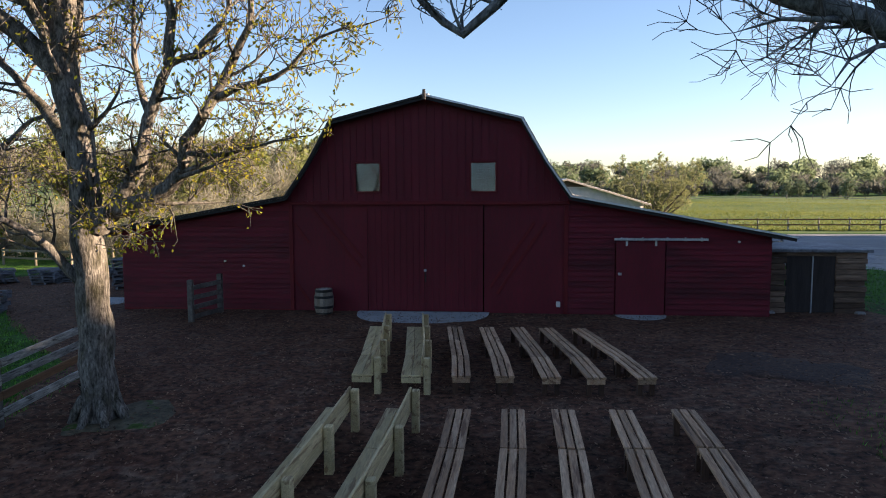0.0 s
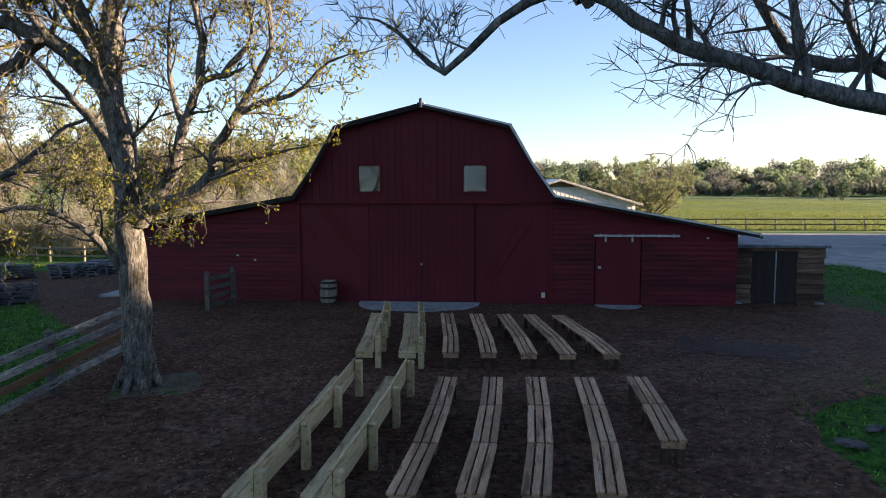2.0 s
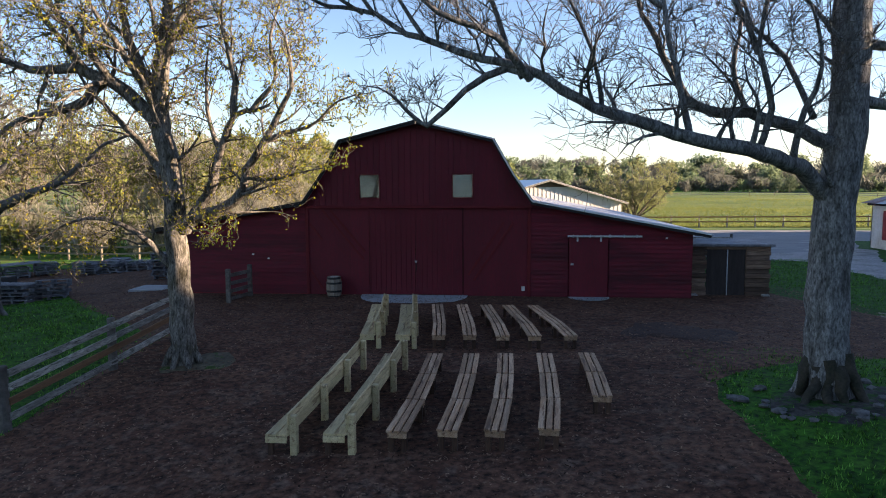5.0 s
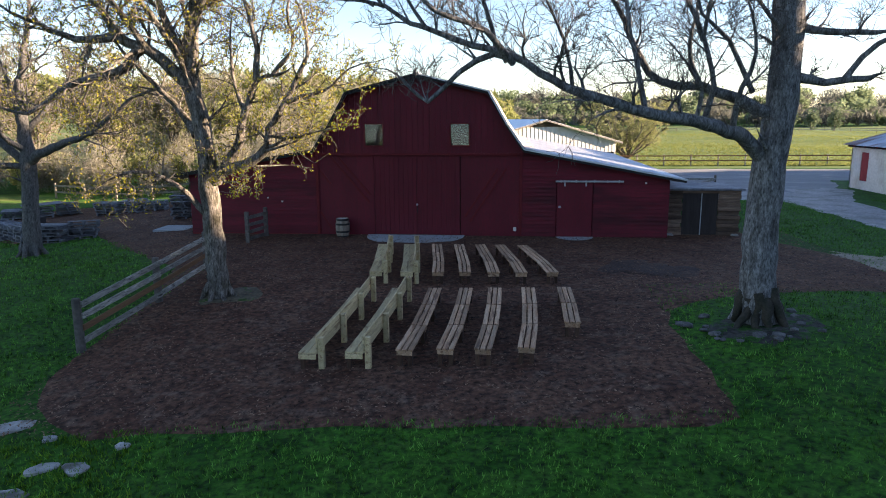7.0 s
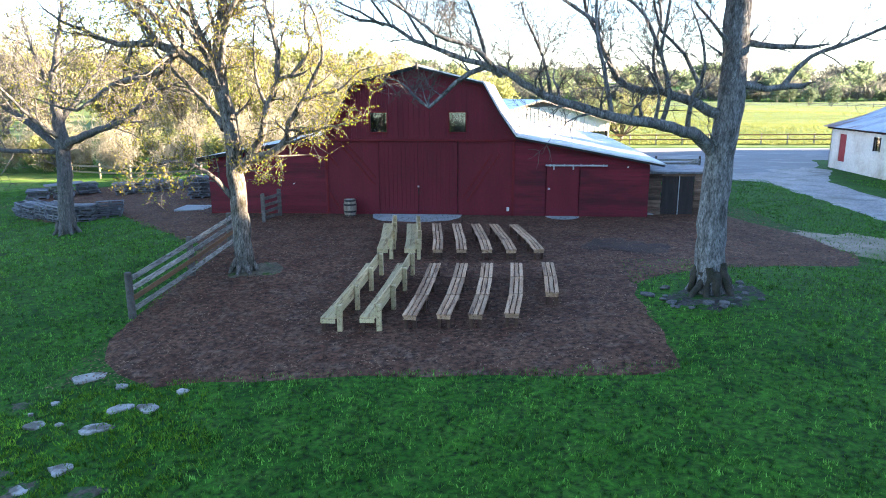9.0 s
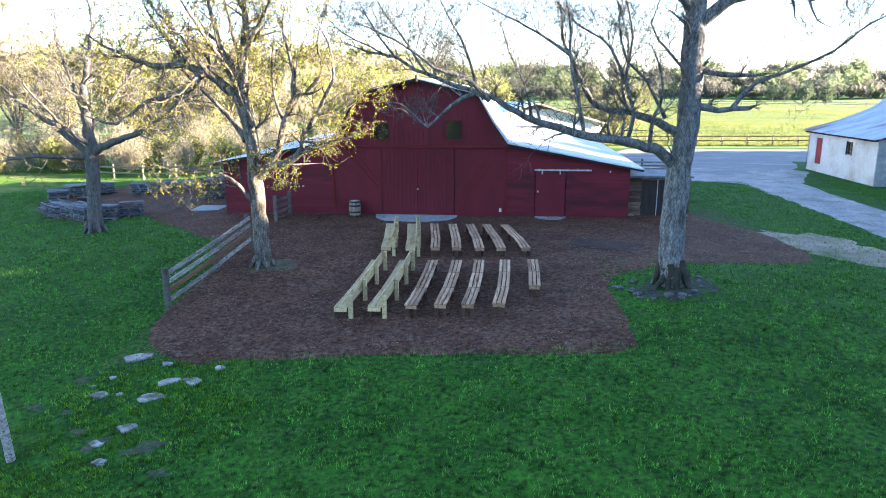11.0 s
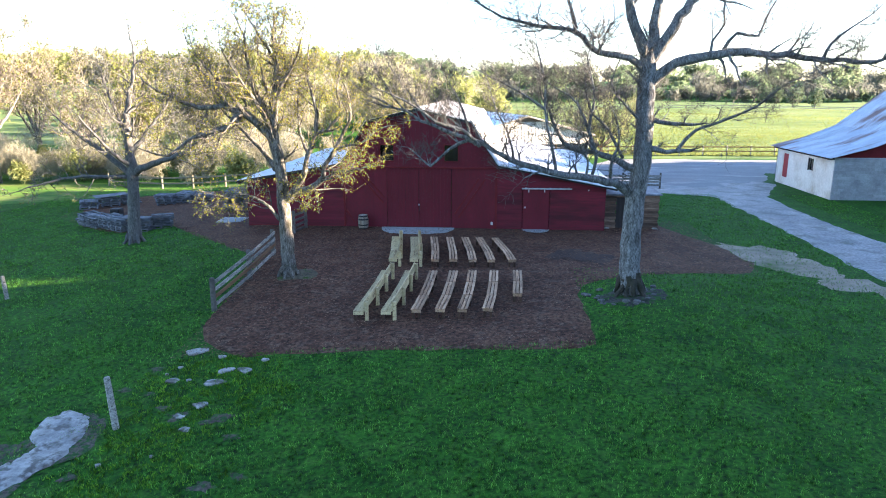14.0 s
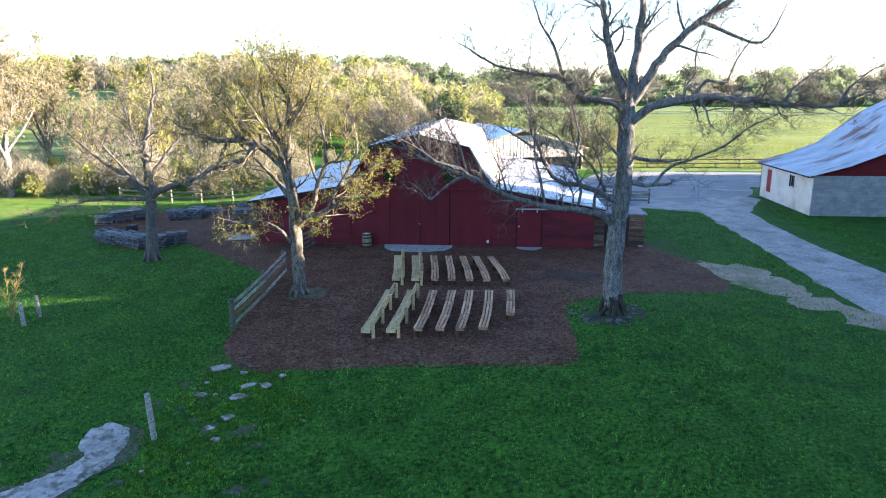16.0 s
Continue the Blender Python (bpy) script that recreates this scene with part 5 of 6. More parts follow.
T.limb([(-6.0, 11.6, 6.5), (-6.6, 11.4, 5.9), (-7.8, 11.2, 5.6), (-8.8, 11.0, 4.9), (-9.8, 10.9, 5.2)], 0.13, 0.02, kids=11, seg=8, klen=1.3)
T.limb([(-6.3, 11.5, 6.7), (-6.8, 11.6, 7.3), (-7.4, 11.8, 7.9), (-8.0, 12.0, 8.8)], 0.09, 0.02, kids=11, seg=7, klen=1.4)
T.limb([(-4.75, 11.8, 4.3), (-5.2, 12.2, 4.8), (-6.2, 12.6, 5.7), (-7.2, 12.9, 6.6), (-7.8, 13.0, 7.8)], 0.1, 0.02, kids=12, seg=8, klen=1.5)
T.limb([(-4.3, 11.8, 3.1), (-4.05, 11.75, 3.4), (-3.38, 11.7, 3.52), (-2.8, 11.7, 3.98), (-2.72, 11.7, 4.44), (-2.25, 11.7, 5.13), (-1.94, 11.8, 5.75), (-1.62, 11.8, 6.64), (-1.9, 11.9, 7.7)],
       0.15, 0.025, kids=16, seg=9, klen=1.4)
T.limb([(-2.3, 11.7, 5.1), (-1.8, 11.6, 5.3), (-1.18, 11.5, 5.4), (-0.47, 11.4, 5.95), (0.2, 11.3, 6.1)], 0.06, 0.012, kids=11, seg=7, klen=1.0)
T.limb([(-2.75, 11.7, 4.3), (-2.0, 11.5, 4.25), (-1.2, 11.4, 4.45), (-0.6, 11.3, 4.5)], 0.04, 0.01, kids=8, seg=6, klen=0.7)
T.limb([(-4.25, 11.8, 3.2), (-3.76, 11.9, 3.9), (-3.42, 11.9, 4.85), (-3.05, 11.9, 5.7), (-2.55, 11.9, 5.85)], 0.14, 0.05, kids=5, seg=9, klen=1.0)
T.limb([(-3.05, 11.9, 5.7), (-3.04, 12.0, 6.5), (-3.14, 12.0, 7.1), (-3.35, 12.1, 7.8), (-3.3, 12.2, 8.8)], 0.08, 0.02, kids=12, seg=7, klen=1.4)
T.limb([(-2.6, 11.9, 5.85), (-2.1, 12.0, 6.6), (-2.2, 12.1, 7.5), (-1.9, 12.2, 8.6)], 0.06, 0.015, kids=11, seg=7, klen=1.3)
T.limb([(-3.4, 11.9, 4.9), (-3.75, 12.2, 5.6), (-3.9, 12.4, 6.6), (-3.8, 12.5, 7.6)], 0.06, 0.015, kids=9, seg=7, klen=1.1)
T.limb([(-4.6, 11.75, 2.2), (-4.95, 11.5, 2.75), (-5.45, 11.2, 3.25), (-6.2, 11.0, 3.4), (-7.0, 10.9, 3.1)], 0.08, 0.015, kids=14, seg=7, klen=1.2)
T.limb([(-4.1, 11.7, 3.3), (-3.9, 11.4, 3.1), (-3.5, 11.2, 3.15), (-3.1, 11.0, 3.0)], 0.03, 0.01, kids=9, seg=6, klen=0.5)
T.limb([(-4.7, 11.85, 5.0), (-5.0, 12.4, 5.8), (-5.2, 12.9, 7.0), (-5.6, 13.2, 8.4), (-5.7, 13.3, 9.6)], 0.11, 0.02, kids=14, seg=8, klen=1.6)
T.limb([(-4.8, 11.75, 5.8), (-5.1, 11.2, 6.8), (-5.6, 10.8, 7.8), (-6.2, 10.6, 9.0)], 0.1, 0.02, kids=12, seg=8, klen=1.5)
T.limb([(-4.85, 11.8, 6.1), (-5.3, 11.7, 7.2), (-5.5, 11.6, 8.4), (-5.6, 11.5, 9.4), (-5.9, 11.5, 10.2)], 0.12, 0.02, kids=14, seg=8, klen=1.6)
T.limb([(-4.5, 11.9, 8.4), (-5.0, 11.8, 9.3), (-5.4, 11.7, 10.0), (-5.6, 11.7, 10.5)], 0.06, 0.015, kids=13, seg=7, klen=1.2)
T.limb([(-4.5, 11.9, 8.8), (-4.2, 11.8, 9.6), (-4.0, 11.8, 10.3)], 0.05, 0.015, kids=11, seg=7, klen=1.1)
T.limb([(-5.8, 11.6, 6.5), (-6.3, 11.3, 7.4), (-7.0, 11.1, 8.3), (-7.6, 11.0, 9.2)], 0.09, 0.02, kids=13, seg=8, klen=1.5)
T.limb([(-4.7, 11.8, 6.9), (-4.1, 11.6, 7.8), (-3.6, 11.5, 8.6), (-3.3, 11.4, 9.4)], 0.09, 0.02, kids=12, seg=8, klen=1.4)
T.build("leafing_oak", "oak with brown bark and sparse yellow-green young leaves", M["barkL"], M["leafL"], twig=M["twigdark"], at=(-4.45, 11.8, g(-4.45, 11.8)))

# tree in the lawn by the pallets
T = Tree(33, leafy=0.8, leaf_len=0.11, gnarl=0.3, lift=0.22, twig_scale=1.3)
T.limb([(-14.78, 18.5, -0.8), (-14.68, 18.5, 0.3), (-14.55, 18.5, 2.0), (-14.45, 18.5, 3.4)], 0.33, 0.28, kids=2, seg=14, start=0.7, wig=0.02)
for k in range(7):
    a = 2 * math.pi * k / 7 + 0.2
    T.limb([(-14.72 + 0.26 * math.cos(a), 18.5 + 0.26 * math.sin(a), 0.08), (-14.75 + 0.42 * math.cos(a), 18.5 + 0.42 * math.sin(a), -0.3),
            (-14.75 + 0.7 * math.cos(a), 18.5 + 0.7 * math.sin(a), -0.6)], 0.13, 0.06, kids=0, seg=7, klen=0.01)
T.limb([(-14.45, 18.5, 3.3), (-14.5, 18.5, 5.1), (-14.4, 18.6, 6.5), (-13.9, 18.7, 8.5), (-13.9, 18.7, 9.8)], 0.28, 0.04, kids=13, seg=10, klen=2.2)
T.limb([(-14.4, 18.5, 3.2), (-13.6, 18.3, 3.6), (-12.6, 18.1, 3.9), (-11.5, 18.0, 4.3), (-9.7, 17.8, 5.5), (-8.4, 17.6, 5.8)], 0.2, 0.03, kids=12, seg=9, klen=1.9)
T.limb([(-14.6, 18.5, 3.2), (-15.4, 18.4, 3.9), (-16.2, 18.3, 4.6), (-17.2, 18.2, 5.4), (-18.2, 18.0, 6.4)], 0.18, 0.03, kids=11, seg=9, klen=1.9)
T.limb([(-14.6, 18.45, 3.0), (-15.8, 18.0, 3.1), (-17.0, 17.6, 3.1), (-18.2, 17.3, 2.9), (-19.8, 17.0, 2.4)], 0.13, 0.02, kids=10, seg=8, klen=1.4)
T.limb([(-14.5, 18.5, 4.6), (-15.0, 18.8, 5.8), (-15.5, 19.0, 7.0), (-16.0, 19.2, 8.3)], 0.14, 0.025, kids=11, seg=8, klen=1.9)
T.limb([(-14.45, 18.5, 4.2), (-13.6, 18.9, 5.4), (-12.7, 19.2, 6.6), (-12.0, 19.4, 7.9)], 0.14, 0.025, kids=11, seg=8, klen=1.9)
T.limb([(-14.5, 18.4, 3.6), (-14.8, 17.4, 4.4), (-15.0, 16.4, 5.4), (-15.3, 15.6, 6.4)], 0.12, 0.025, kids=9, seg=8, klen=1.6)
T.build("lawn_tree", "grey-trunked lawn tree with mostly bare spreading crown", M["barkF"], M["leafF"], at=(-14.65, 18.5, g(-14.65, 18.5)))


def wild_tree(seed, at, height, spread_, stems, bark, leaf, leafy, leaf_len, name, label, group="", twig=None, ts=2.0, low=0.12, klen=0.24, kids=7):
    """A many-limbed tree grown by rule, of the given height and spread."""
    t = Tree(seed, leafy=leafy, leaf_len=leaf_len, gnarl=0.25, lift=0.35, twig_scale=ts)
    r = random.Random(seed)
    x, y = at
    z = g(x, y) - 0.2
    r0 = height * 0.018
    fork = height * low
    t.limb([(x, y, z), (x + 0.05, y, z + fork * 0.5), (x, y, z + fork)], r0 * 1.3, r0, kids=0, seg=9, klen=0.01)
    for k in range(stems):
        a = 2 * math.pi * (k + r.random() * 0.6) / stems
        s = spread_ * (0.12 if k == 0 else r.uniform(0.55, 1.0)) * 0.5
        h = height * (1.0 if k == 0 else r.uniform(0.6, 0.95))
        p = [(x, y, z + fork * r.uniform(0.7, 1.0))]
        for q in (0.35, 0.65, 0.9):
            e = q ** 0.8
            p.append((x + s * e * math.cos(a) + r.uniform(-.3, .3), y + s * e * math.sin(a) + r.uniform(-.3, .3), z + fork + (h - fork) * q))
        t.limb(p, r0 * 0.7, 0.03, kids=kids, seg=7, klen=height * klen)
    return t.build(name, label, bark, leaf, group, twig or bark, at=(x, y, g(x, y)))


wild_tree(5, (16.3, 65.0), 6.9, 10.6, 20, M["barkL"], M["leafR"], 11.0, 0.11, "round_tree", "rounded yellow-green spring tree by the pasture", ts=2.0, klen=0.17)
wild_tree(6, (-40.5, 42.5), 15.0, 9.0, 8, M["bark"], M["leafF"], 1.0, 0.25, "edge_tree", "tall pale bare-limbed tree at the wood edge", "wood edge trees", M["twig"], 2.5, low=0.3)
for i, (x_, y_, h_) in enumerate(((-52.0, 50.0, 14.0), (-47.0, 58.0, 15.0), (-36.0, 49.0, 11.0), (-28.0, 58.0, 12.0))):
    wild_tree(40 + i, (x_, y_), h_, 8.0, 7, M["barkL"], M["leafF"], 1.2, 0.24, "edge_tree", "pale half-bare tree at the wood edge", "wood edge trees", M["twig"], 2.5, low=0.2, kids=6)
wild_tree(7, (-33.0, 55.0), 12.0, 9.0, 9, M["barkL"], M["leafY"], 1.6, 0.3, "edge_tree", "half-leafed tree at the wood edge", "wood edge trees", M["twig"], 2.5)
wild_tree(9, (-22.0, 60.0), 9.5, 8.0, 9, M["barkL"], M["leafY"], 2.0, 0.28, "edge_tree", "half-leafed tree at the wood edge", "wood edge trees", M["twig"], 2.5)
wild_tree(12, (-7.5, 62.0), 8.5, 8.0, 9, M["barkL"], M["leafF"], 2.6, 0.2, "edge_tree", "pale half-leafed tree behind the barn", "wood edge trees", M["twig"], 2.5)
# sapling tuft by the two short posts
t = Tree(14, leafy=0.0, twig_scale=1.0, gnarl=0.15, lift=0.6)
for k in range(9):
    a = 0.75 * k
    t.limb([(-16.3, 9.3, g(-16.3, 9.3)), (-16.3 + 0.2 * math.cos(a), 9.3 + 0.2 * math.sin(a), 0.2), (-16.3 + 0.6 * math.cos(a), 9.3 + 0.5 * math.sin(a), 1.1 + 0.3 * math.sin(k * 2.1))],
           0.010, 0.005, kids=2, seg=4, klen=0.3)
t.build("sapling", "small straw-coloured leafless sapling in the lawn", M["drygrass"], None, at=(-16.3, 9.3, g(-16.3, 9.3)))

# ---- woods: crowns of many small leaf sprays over thin stems ----


def wood(name, spots, leaf, label, seed, spray=0.9, count=170, stems=True, slim=1.0):
    """A stretch of woodland. spots: x, y, height, radius of each crown."""
    r = np.random.default_rng(seed)
    V, F, S, SF = [], [], [], []
    base = 0
    for x, y, h, rad in spots:
        n = count
        z0 = g(x, y)
        d = r.normal(size=(n, 3))
        d /= np.linalg.norm(d, axis=1)[:, None]
        lump = 1 + 0.3 * np.sin(d[:, 0:1] * 4 + x) * np.cos(d[:, 2:3] * 5 + y)
        c = d * (r.random((n, 1)) ** 0.45) * lump * np.array([[rad, rad, h * 0.45]]) + np.array([[x, y, z0 + h * 0.53]])
        u = r.normal(size=(n, 3)) * spray * 0.5
        w = r.normal(size=(n, 3)) * spray * 0.5 * slim
        u[:, 2] += (1 - slim) * spray * 0.5
        q = np.stack([c - u, c + w * 0.6, c + u, c - w * 0.6], 1).reshape(-1, 3)
        V.append(q)
        F.append(np.arange(n * 4).reshape(n, 4) + base)
        base += n * 4
        if stems:
            for _ in range(2):
                lean = r.normal(size=2) * rad * 0.25
                tube(S, SF, [Vector((x, y, z0 - 0.3)), Vector((x + lean[0] * 0.5, y + lean[1] * 0.5, z0 + h * 0.45)), Vector((x + lean[0], y + lean[1], z0 + h * 0.9))],
                     [0.02 * h, 0.012 * h, 0.03], 5)
    V, F = np.concatenate(V), np.concatenate(F)
    me = bpy.data.meshes.new(name)
    me.vertices.add(len(V))
    me.vertices.foreach_set("co", V.astype(np.float32).ravel())
    me.loops.add(F.size)
    me.loops.foreach_set("vertex_index", F.ravel().astype(np.int32))
    me.polygons.add(len(F))
    me.polygons.foreach_set("loop_start", np.arange(0, F.size, 4, dtype=np.int32))
    me.update(calc_edges=True)
    me.materials.append(leaf)
    w = tagged(new(name, me), label, "woods", kind="stuff")
    if stems:
        part("stems", blank("stems", S, SF, M["twig"], True), None, w)
    return w


wr = random.Random(77)


def band(n, x0, x1, y0, y1, h0, h1, fat=1.0, gap=None):
    """Crowns strewn over a stretch of the plan; gap leaves a clearing in it."""
    out = []
    for i in range(n):
        h = wr.uniform(h0, h1)
        x, y, w = x0 + (x1 - x0) * (i + wr.random()) / n, wr.uniform(y0, y1), h * wr.uniform(0.26, 0.4) * fat
        if not (gap and gap(x, y)):
            out.append((x, y, h, w))
    return out


def clearing(x, y):
    return y > 78 and -0.90 < (x - 4) / (y + 12) < -0.50 and y < 205


def glade(x, y):
    return y > 56 and -0.82 < (x - 4) / (y + 12) < -0.58


wood("far_woods", band(150, -330, 460, 330, 450, 9, 13, 1.7), M["farA"], "distant spring woods, haze put into their pale green", 1, 1.0, 800)
wood("far_woods", band(150, -330, 460, 328, 440, 9, 12.5, 1.7), M["farB"], "distant woods not yet in leaf, haze put into their grey-brown", 2, 1.3, 800, slim=0.3)
wood("far_evergreens", band(12, -60, 420, 335, 370, 9, 15), M["farC"], "evergreens among the far woods, paled by painted haze", 3, 1.1, 420)
wood("side_woods", band(44, -140, -26, 62, 120, 7, 10.5, gap=glade), M["woodA"], "spring woodland beyond the lawn", 4, 0.36, 1300)
wood("side_woods", band(64, -140, -24, 58, 110, 7, 10.5, gap=glade), M["woodB"], "bare grey-brown woodland beyond the lawn", 5, 0.5, 1600, slim=0.12)
wood("side_woods", band(34, -44, 5, 100, 200, 7, 11, gap=clearing), M["woodA"], "spring woodland behind the barn", 6, 0.5, 1000)
wood("side_woods", band(34, -44, 0, 90, 190, 7, 10.5, gap=clearing), M["woodB"], "bare woodland behind the barn", 7, 1.0, 800, slim=0.15)
wood("hill_woods", band(60, -260, -20, 175, 260, 10, 14, 1.2, gap=clearing), M["woodA"], "spring woodland on the hill", 23, 0.9, 700)
wood("hill_woods", band(70, -260, -20, 170, 250, 10, 14, 1.2, gap=clearing), M["woodB"], "bare woodland on the hill", 24, 1.3, 700, slim=0.2)
wood("side_evergreens", [(-72, 148, 8, 2.6), (-67, 150, 7, 2.4), (-33, 120, 8, 2.4), (-3, 96, 8, 2.6)], M["woodC"], "dark cedars among the bare wood", 8, 0.45, 1000)
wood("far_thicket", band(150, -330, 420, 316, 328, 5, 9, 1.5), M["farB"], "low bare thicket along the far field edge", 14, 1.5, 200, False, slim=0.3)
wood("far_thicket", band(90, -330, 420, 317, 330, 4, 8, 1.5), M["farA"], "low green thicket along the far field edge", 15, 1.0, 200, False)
wood("rear_woods", band(110, -160, 160, -185, -150, 14.5, 17), M["woodC"], "dark woods across the field behind", 16, 2.2, 380)
wood("field_evergreens", [(110.3, 240, 7, 2.2), (113, 229, 7.5, 2.4), (133, 312, 9, 3.0), (126, 308, 8, 2.6), (140, 306, 8, 2.6)], M["farC"], "lone cedars in the pasture, paled by painted haze", 9, 0.6, 500)
wood("brush", band(80, -66, -12, 42, 55, 2.0, 5.0), M["woodB"], "low tangled bare brush at the wood edge", 10, 0.34, 1100, False, slim=0.12)
wood("brush", band(50, -66, -14, 41.5, 53, 1.2, 3.2), M["woodA"], "low green brush at the wood edge", 11, 0.2, 700, False)
# unseen woods added on the sunset side, sized to shade the yard
wood("sunset_woods", [(wr.uniform(44, 50), y, wr.uniform(13.8, 15.3), 3.4) for y in [-70 + i * 0.9 for i in range(104)] if not 9.5 < y < 21.5],
     M["woodC"], "unseen dark wood added to shade the yard", 12, 1.95, 350)
wood("sunset_woods", [(wr.uniform(45, 49), 7.5 + i * 0.4, wr.uniform(12.15, 12.35) if 14.35 < 7.5 + i * 0.4 < 17.0 else wr.uniform(13.6, 14.4), 1.6) for i in range(40)],
     M["woodC"], "unseen dark thicket, kept low where sun reaches the oak", 31, 1.1, 700)
wood("sunset_woods", [(wr.uniform(46, 52), 23 + i * 1.0, wr.uniform(10.8, 11.8), 2.6) for i in range(9)], M["woodC"], "unseen lower thicket added to part-shade the barn roof", 13, 1.2, 600)

wood("sunset_woods", [(46.5, 22.0, 17.2, 1.7), (47.5, 23.2, 17.0, 1.6), (45.8, 22.8, 16.8, 1.5)], M["woodC"], "unseen taller trees added to shade the lawn tree trunk", 21, 1.0, 900)
# more unseen trees, added behind the block barn to throw shade on the road
wood("road_woods", [(wr.uniform(64, 68), 45.5 + i * 0.9, wr.uniform(10.5, 12.5), 2.4) for i in range(13)], M["woodC"], "unseen dark trees added to shade the farm road", 22, 1.2, 500)

# ---- grass blades and bark chips ----


def blades(name, material, n, place, height, width, seed, label, category, lean=0.5, flat=False):
    r = np.random.default_rng(seed)
    p = place(r, n)
    n = len(p)
    z = np.array([g(a, b) for a, b in p])
    ang = r.random(n) * 2 * np.pi
    h = height * (0.5 + r.random(n))
    wx, wy = np.cos(ang) * width * (0.6 + 0.8 * r.random(n)), np.sin(ang) * width * (0.6 + 0.8 * r.random(n))
    if flat:
        t = np.stack([-np.sin(ang), np.cos(ang), r.normal(size=n) * 0.25], 1) * h[:, None]
        zb = z + 0.034 + 0.014 * r.random(n)
        a = np.stack([p[:, 0] - wx, p[:, 1] - wy, zb], 1)
        b = np.stack([p[:, 0] + wx, p[:, 1] + wy, zb + r.random(n) * 0.01], 1)
        V = np.stack([a, b, b + t, a + t], 1)
    else:
        lx, ly = r.normal(size=n) * lean * h, r.normal(size=n) * lean * h
        a = np.stack([p[:, 0] - wx, p[:, 1] - wy, z - 0.02], 1)
        b = np.stack([p[:, 0] + wx, p[:, 1] + wy, z - 0.02], 1)
        c = np.stack([p[:, 0] + lx, p[:, 1] + ly, z + h], 1)
        V = np.stack([a, b, c], 1)
    k = V.shape[1]
    me = bpy.data.meshes.new(name)
    me.vertices.add(n * k)
    me.vertices.foreach_set("co", V.astype(np.float32).ravel())
    me.loops.add(n * k)
    me.loops.foreach_set("vertex_index", np.arange(n * k, dtype=np.int32))
    me.polygons.add(n)
    me.polygons.foreach_set("loop_start", np.arange(0, n * k, k, dtype=np.int32))
    me.update(calc_edges=True)
    me.materials.append(material)
    return tagged(new(name, me), label, category, kind="stuff")


def in_mulch(x, y):
    yard = (y > 4.9 - 0.12 * np.maximum(0, -x - 1)) & (y < 24) & (x > -6.0 - 0.0 * y) & (x < 7.2)
    yard |= (y > 12.9) & (y < 24) & (x > -4.8) & (x < 15.0)
    yard |= (y > 14.6 - 1.05 * (x + 7.0)) & (y > 14.6) & (y < 37) & (x > -16) & (x < -5)
    yard |= (y > 21.6 - 0.75 * (x + 17.0)) & (y < 37) & (x > -25) & (x <= -16)
    yard |= (x > 9.9) & (y > 11.5 + 0.2 * (x - 9)) & (y < 22) & (x < 14.5)
    return yard


def value_noise(r, x, y, size):
    """Smooth random values over the plan, from 0 to 1."""
    cells = r.random((256, 256))
    u, v = (x + 100) / size, (y + 100) / size
    i, j = np.floor(u).astype(int), np.floor(v).astype(int)
    a, b = u - i, v - j
    a, b = a * a * (3 - 2 * a), b * b * (3 - 2 * b)
    return ((cells[i % 256, j % 256] * (1 - a) + cells[(i + 1) % 256, j % 256] * a) * (1 - b)
            + (cells[i % 256, (j + 1) % 256] * (1 - a) + cells[(i + 1) % 256, (j + 1) % 256] * a) * b)


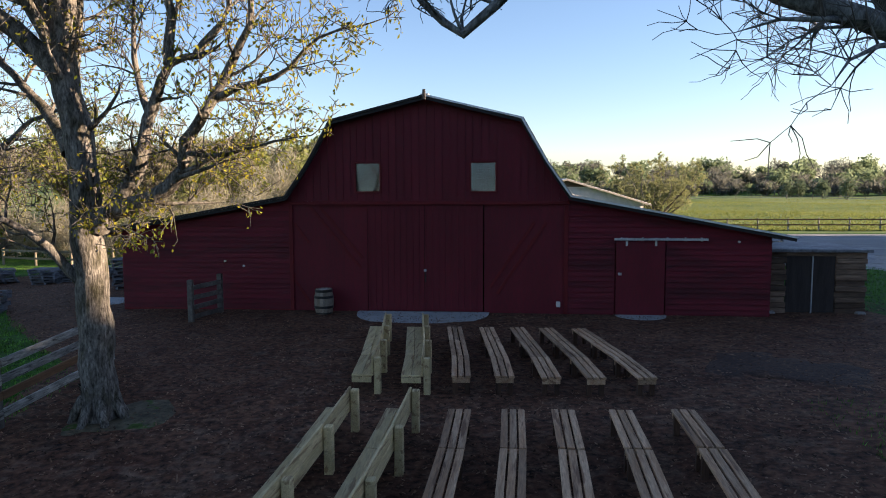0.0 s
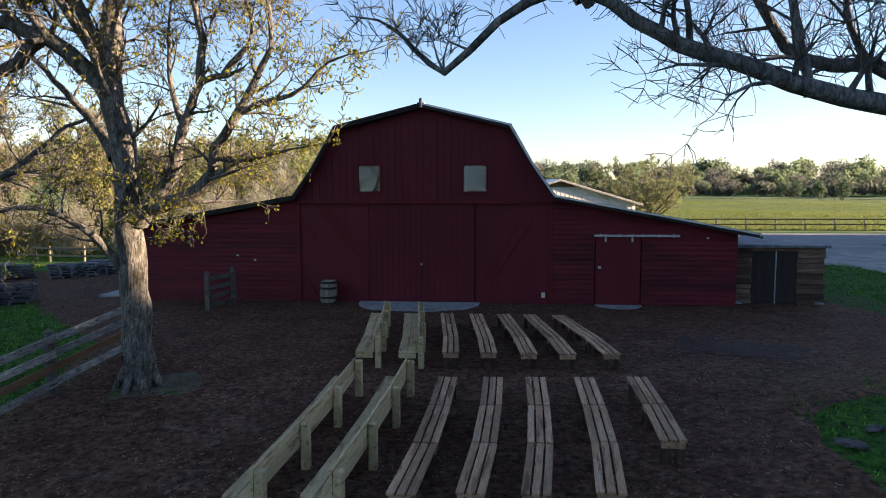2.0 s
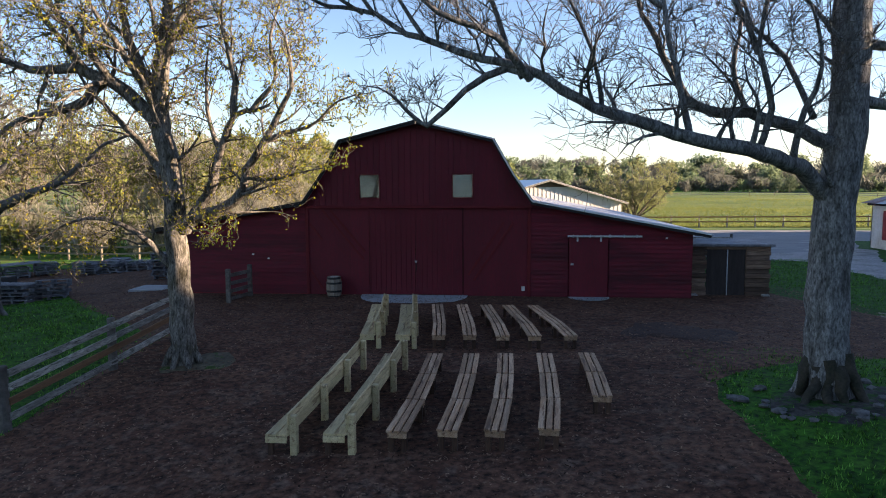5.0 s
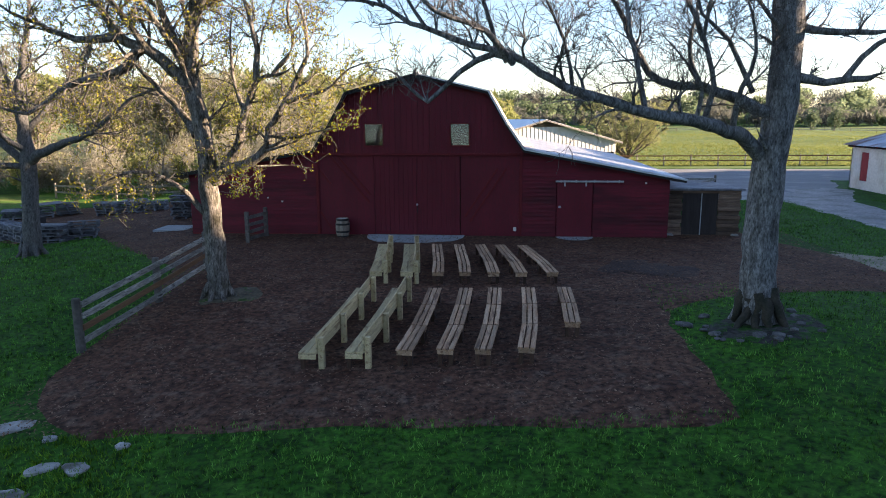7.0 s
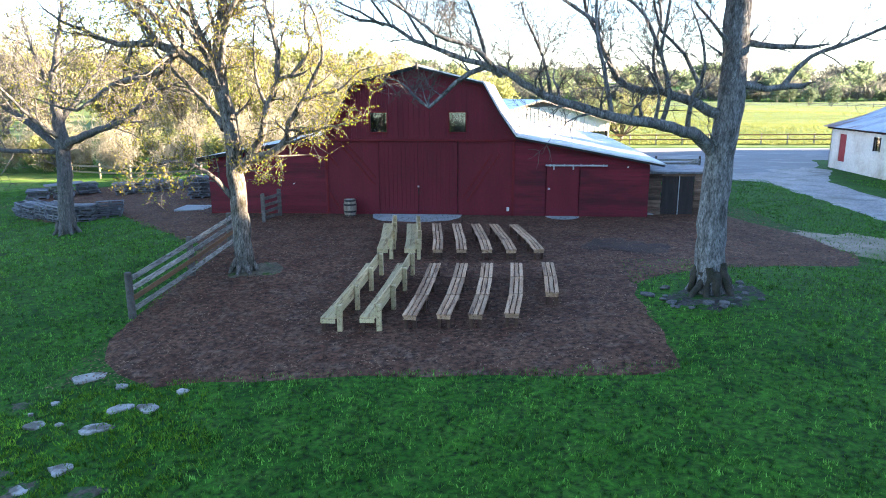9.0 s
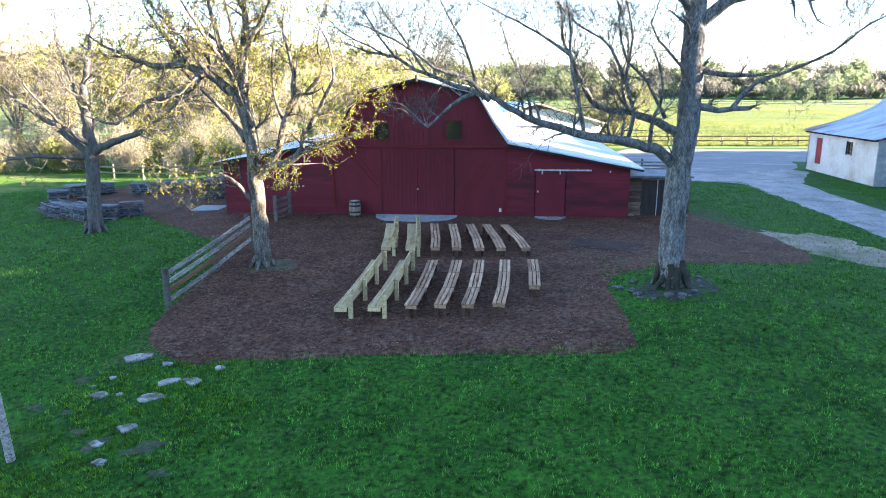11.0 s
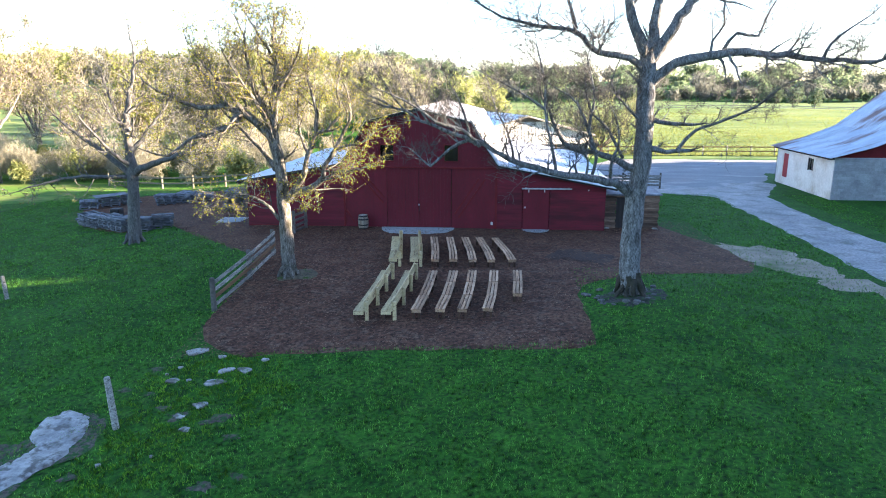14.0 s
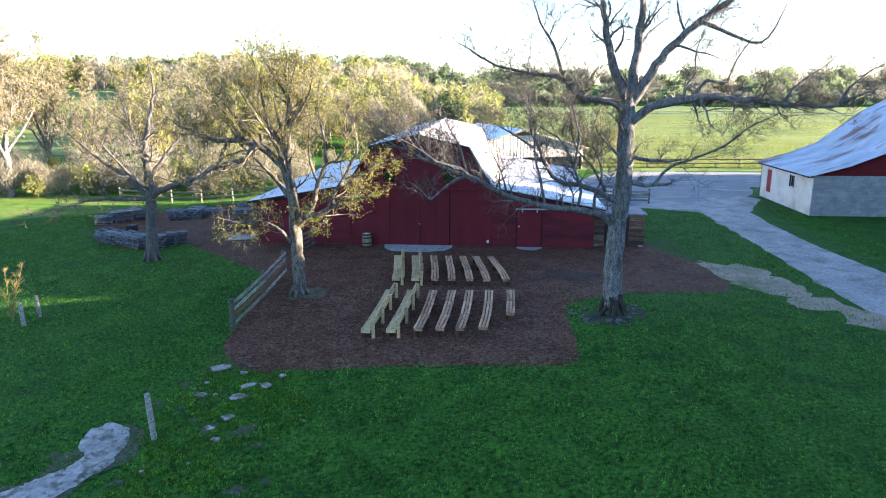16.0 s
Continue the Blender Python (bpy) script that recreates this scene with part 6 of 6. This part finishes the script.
def lawn(r, n):
    x, y = r.uniform(-30, 27, n), -14 + 58 * r.random(n) ** 1.5
    keep = ~in_mulch(x, y) & ~((x > 19.6) & (x < 24.4) & (y < 44)) & ~((x > 12) & (y > 34.5)) & ~((np.abs(x) < 10.2) & (y > 20))
    fine, mid, broad = value_noise(r, x, y, 0.16), value_noise(r, x, y, 0.42), value_noise(r, x, y, 1.9)
    k = np.clip(1.9 * (0.55 * fine + 0.45 * mid - 0.28), 0, 1)
    streak = value_noise(r, 0.8 * x - 0.6 * y, 0.15 * (0.6 * x + 0.8 * y), 0.8)
    keep &= r.random(n) < 0.08 + 0.85 * k * (0.22 + 0.45 * broad + 0.65 * streak)
    keep &= ~((x > 14.5) & (np.abs(y - 14.5 + (x - 17.5) * 1.3) < 2.0) & (r.random(n) < 0.25 + 0.75 * broad))
    keep &= ~(np.hypot(x - 9, y - 8.7) < 1.5 * r.random(n) ** 0.3)
    keep &= ~((np.abs(x + 7.2 + (y + 2) * -0.55) < 0.6) & (y < 0) & (y > -5.5))
    for px, py, pr in MUD:
        keep &= ~(np.hypot((x - px) / 1.25, y - py) < pr * (0.45 + 0.5 * r.random(n)))
    return np.stack([x, y], 1)[keep]


def yellow_lawn(r, n):
    x, y = r.uniform(-9, 1, n), r.uniform(-6, 8, n)
    d = np.hypot((x + 4.2) / 2.6, (y - 1.6) / 4.0) + 0.8 * (value_noise(r, x, y, 1.2) - 0.5)
    keep = ~in_mulch(x, y) & (d < 0.8 + 0.3 * r.random(n)) & (r.random(n) < 1.6 * value_noise(r, x, y, 0.22) - 0.35)
    keep &= ~((np.abs(x + 7.2 + (y + 2) * -0.55) < 0.6) & (y < 0) & (y > -5.5))
    for px, py, pr in MUD:
        keep &= ~(np.hypot((x - px) / 1.25, y - py) < pr * (0.45 + 0.5 * r.random(n)))
    return np.stack([x, y], 1)[keep]


def yard(r, n):
    x, y = r.uniform(-25, 15, n), r.uniform(3.6, 36, n)
    keep = in_mulch(x, y) & ~((np.abs(x) < 9.7) & (y > 21.2))
    return np.stack([x, y], 1)[keep]


blades("grass", M["blade"], 1600000, lawn, 0.058, 0.0125, 1, "short fresh green lawn grass", "grass")
blades("grass", M["bladeY"], 85000, yellow_lawn, 0.06, 0.012, 4, "yellower tufts of lawn grass round the flat stones", "grass")
blades("bark_chips", M["chip"], 150000, yard, 0.045, 0.010, 2, "scattered bark chips and twigs on the yard", "bark chips", flat=True)


def meadow(r, n):
    y = 62 + 150 * r.random(n) ** 1.6
    x = r.uniform(-0.1, 0.62, n) * (y + 16) + 4
    keep = (x > 13 - (y - 62) * 0.35) & (y > 60.5 + x * 0.03)
    return np.stack([x, y], 1)[keep]


blades("pasture_grass", M["pastureblade"], 90000, meadow, 0.17, 0.06, 3, "rough pasture grass, sunlight put into its colour", "grass")
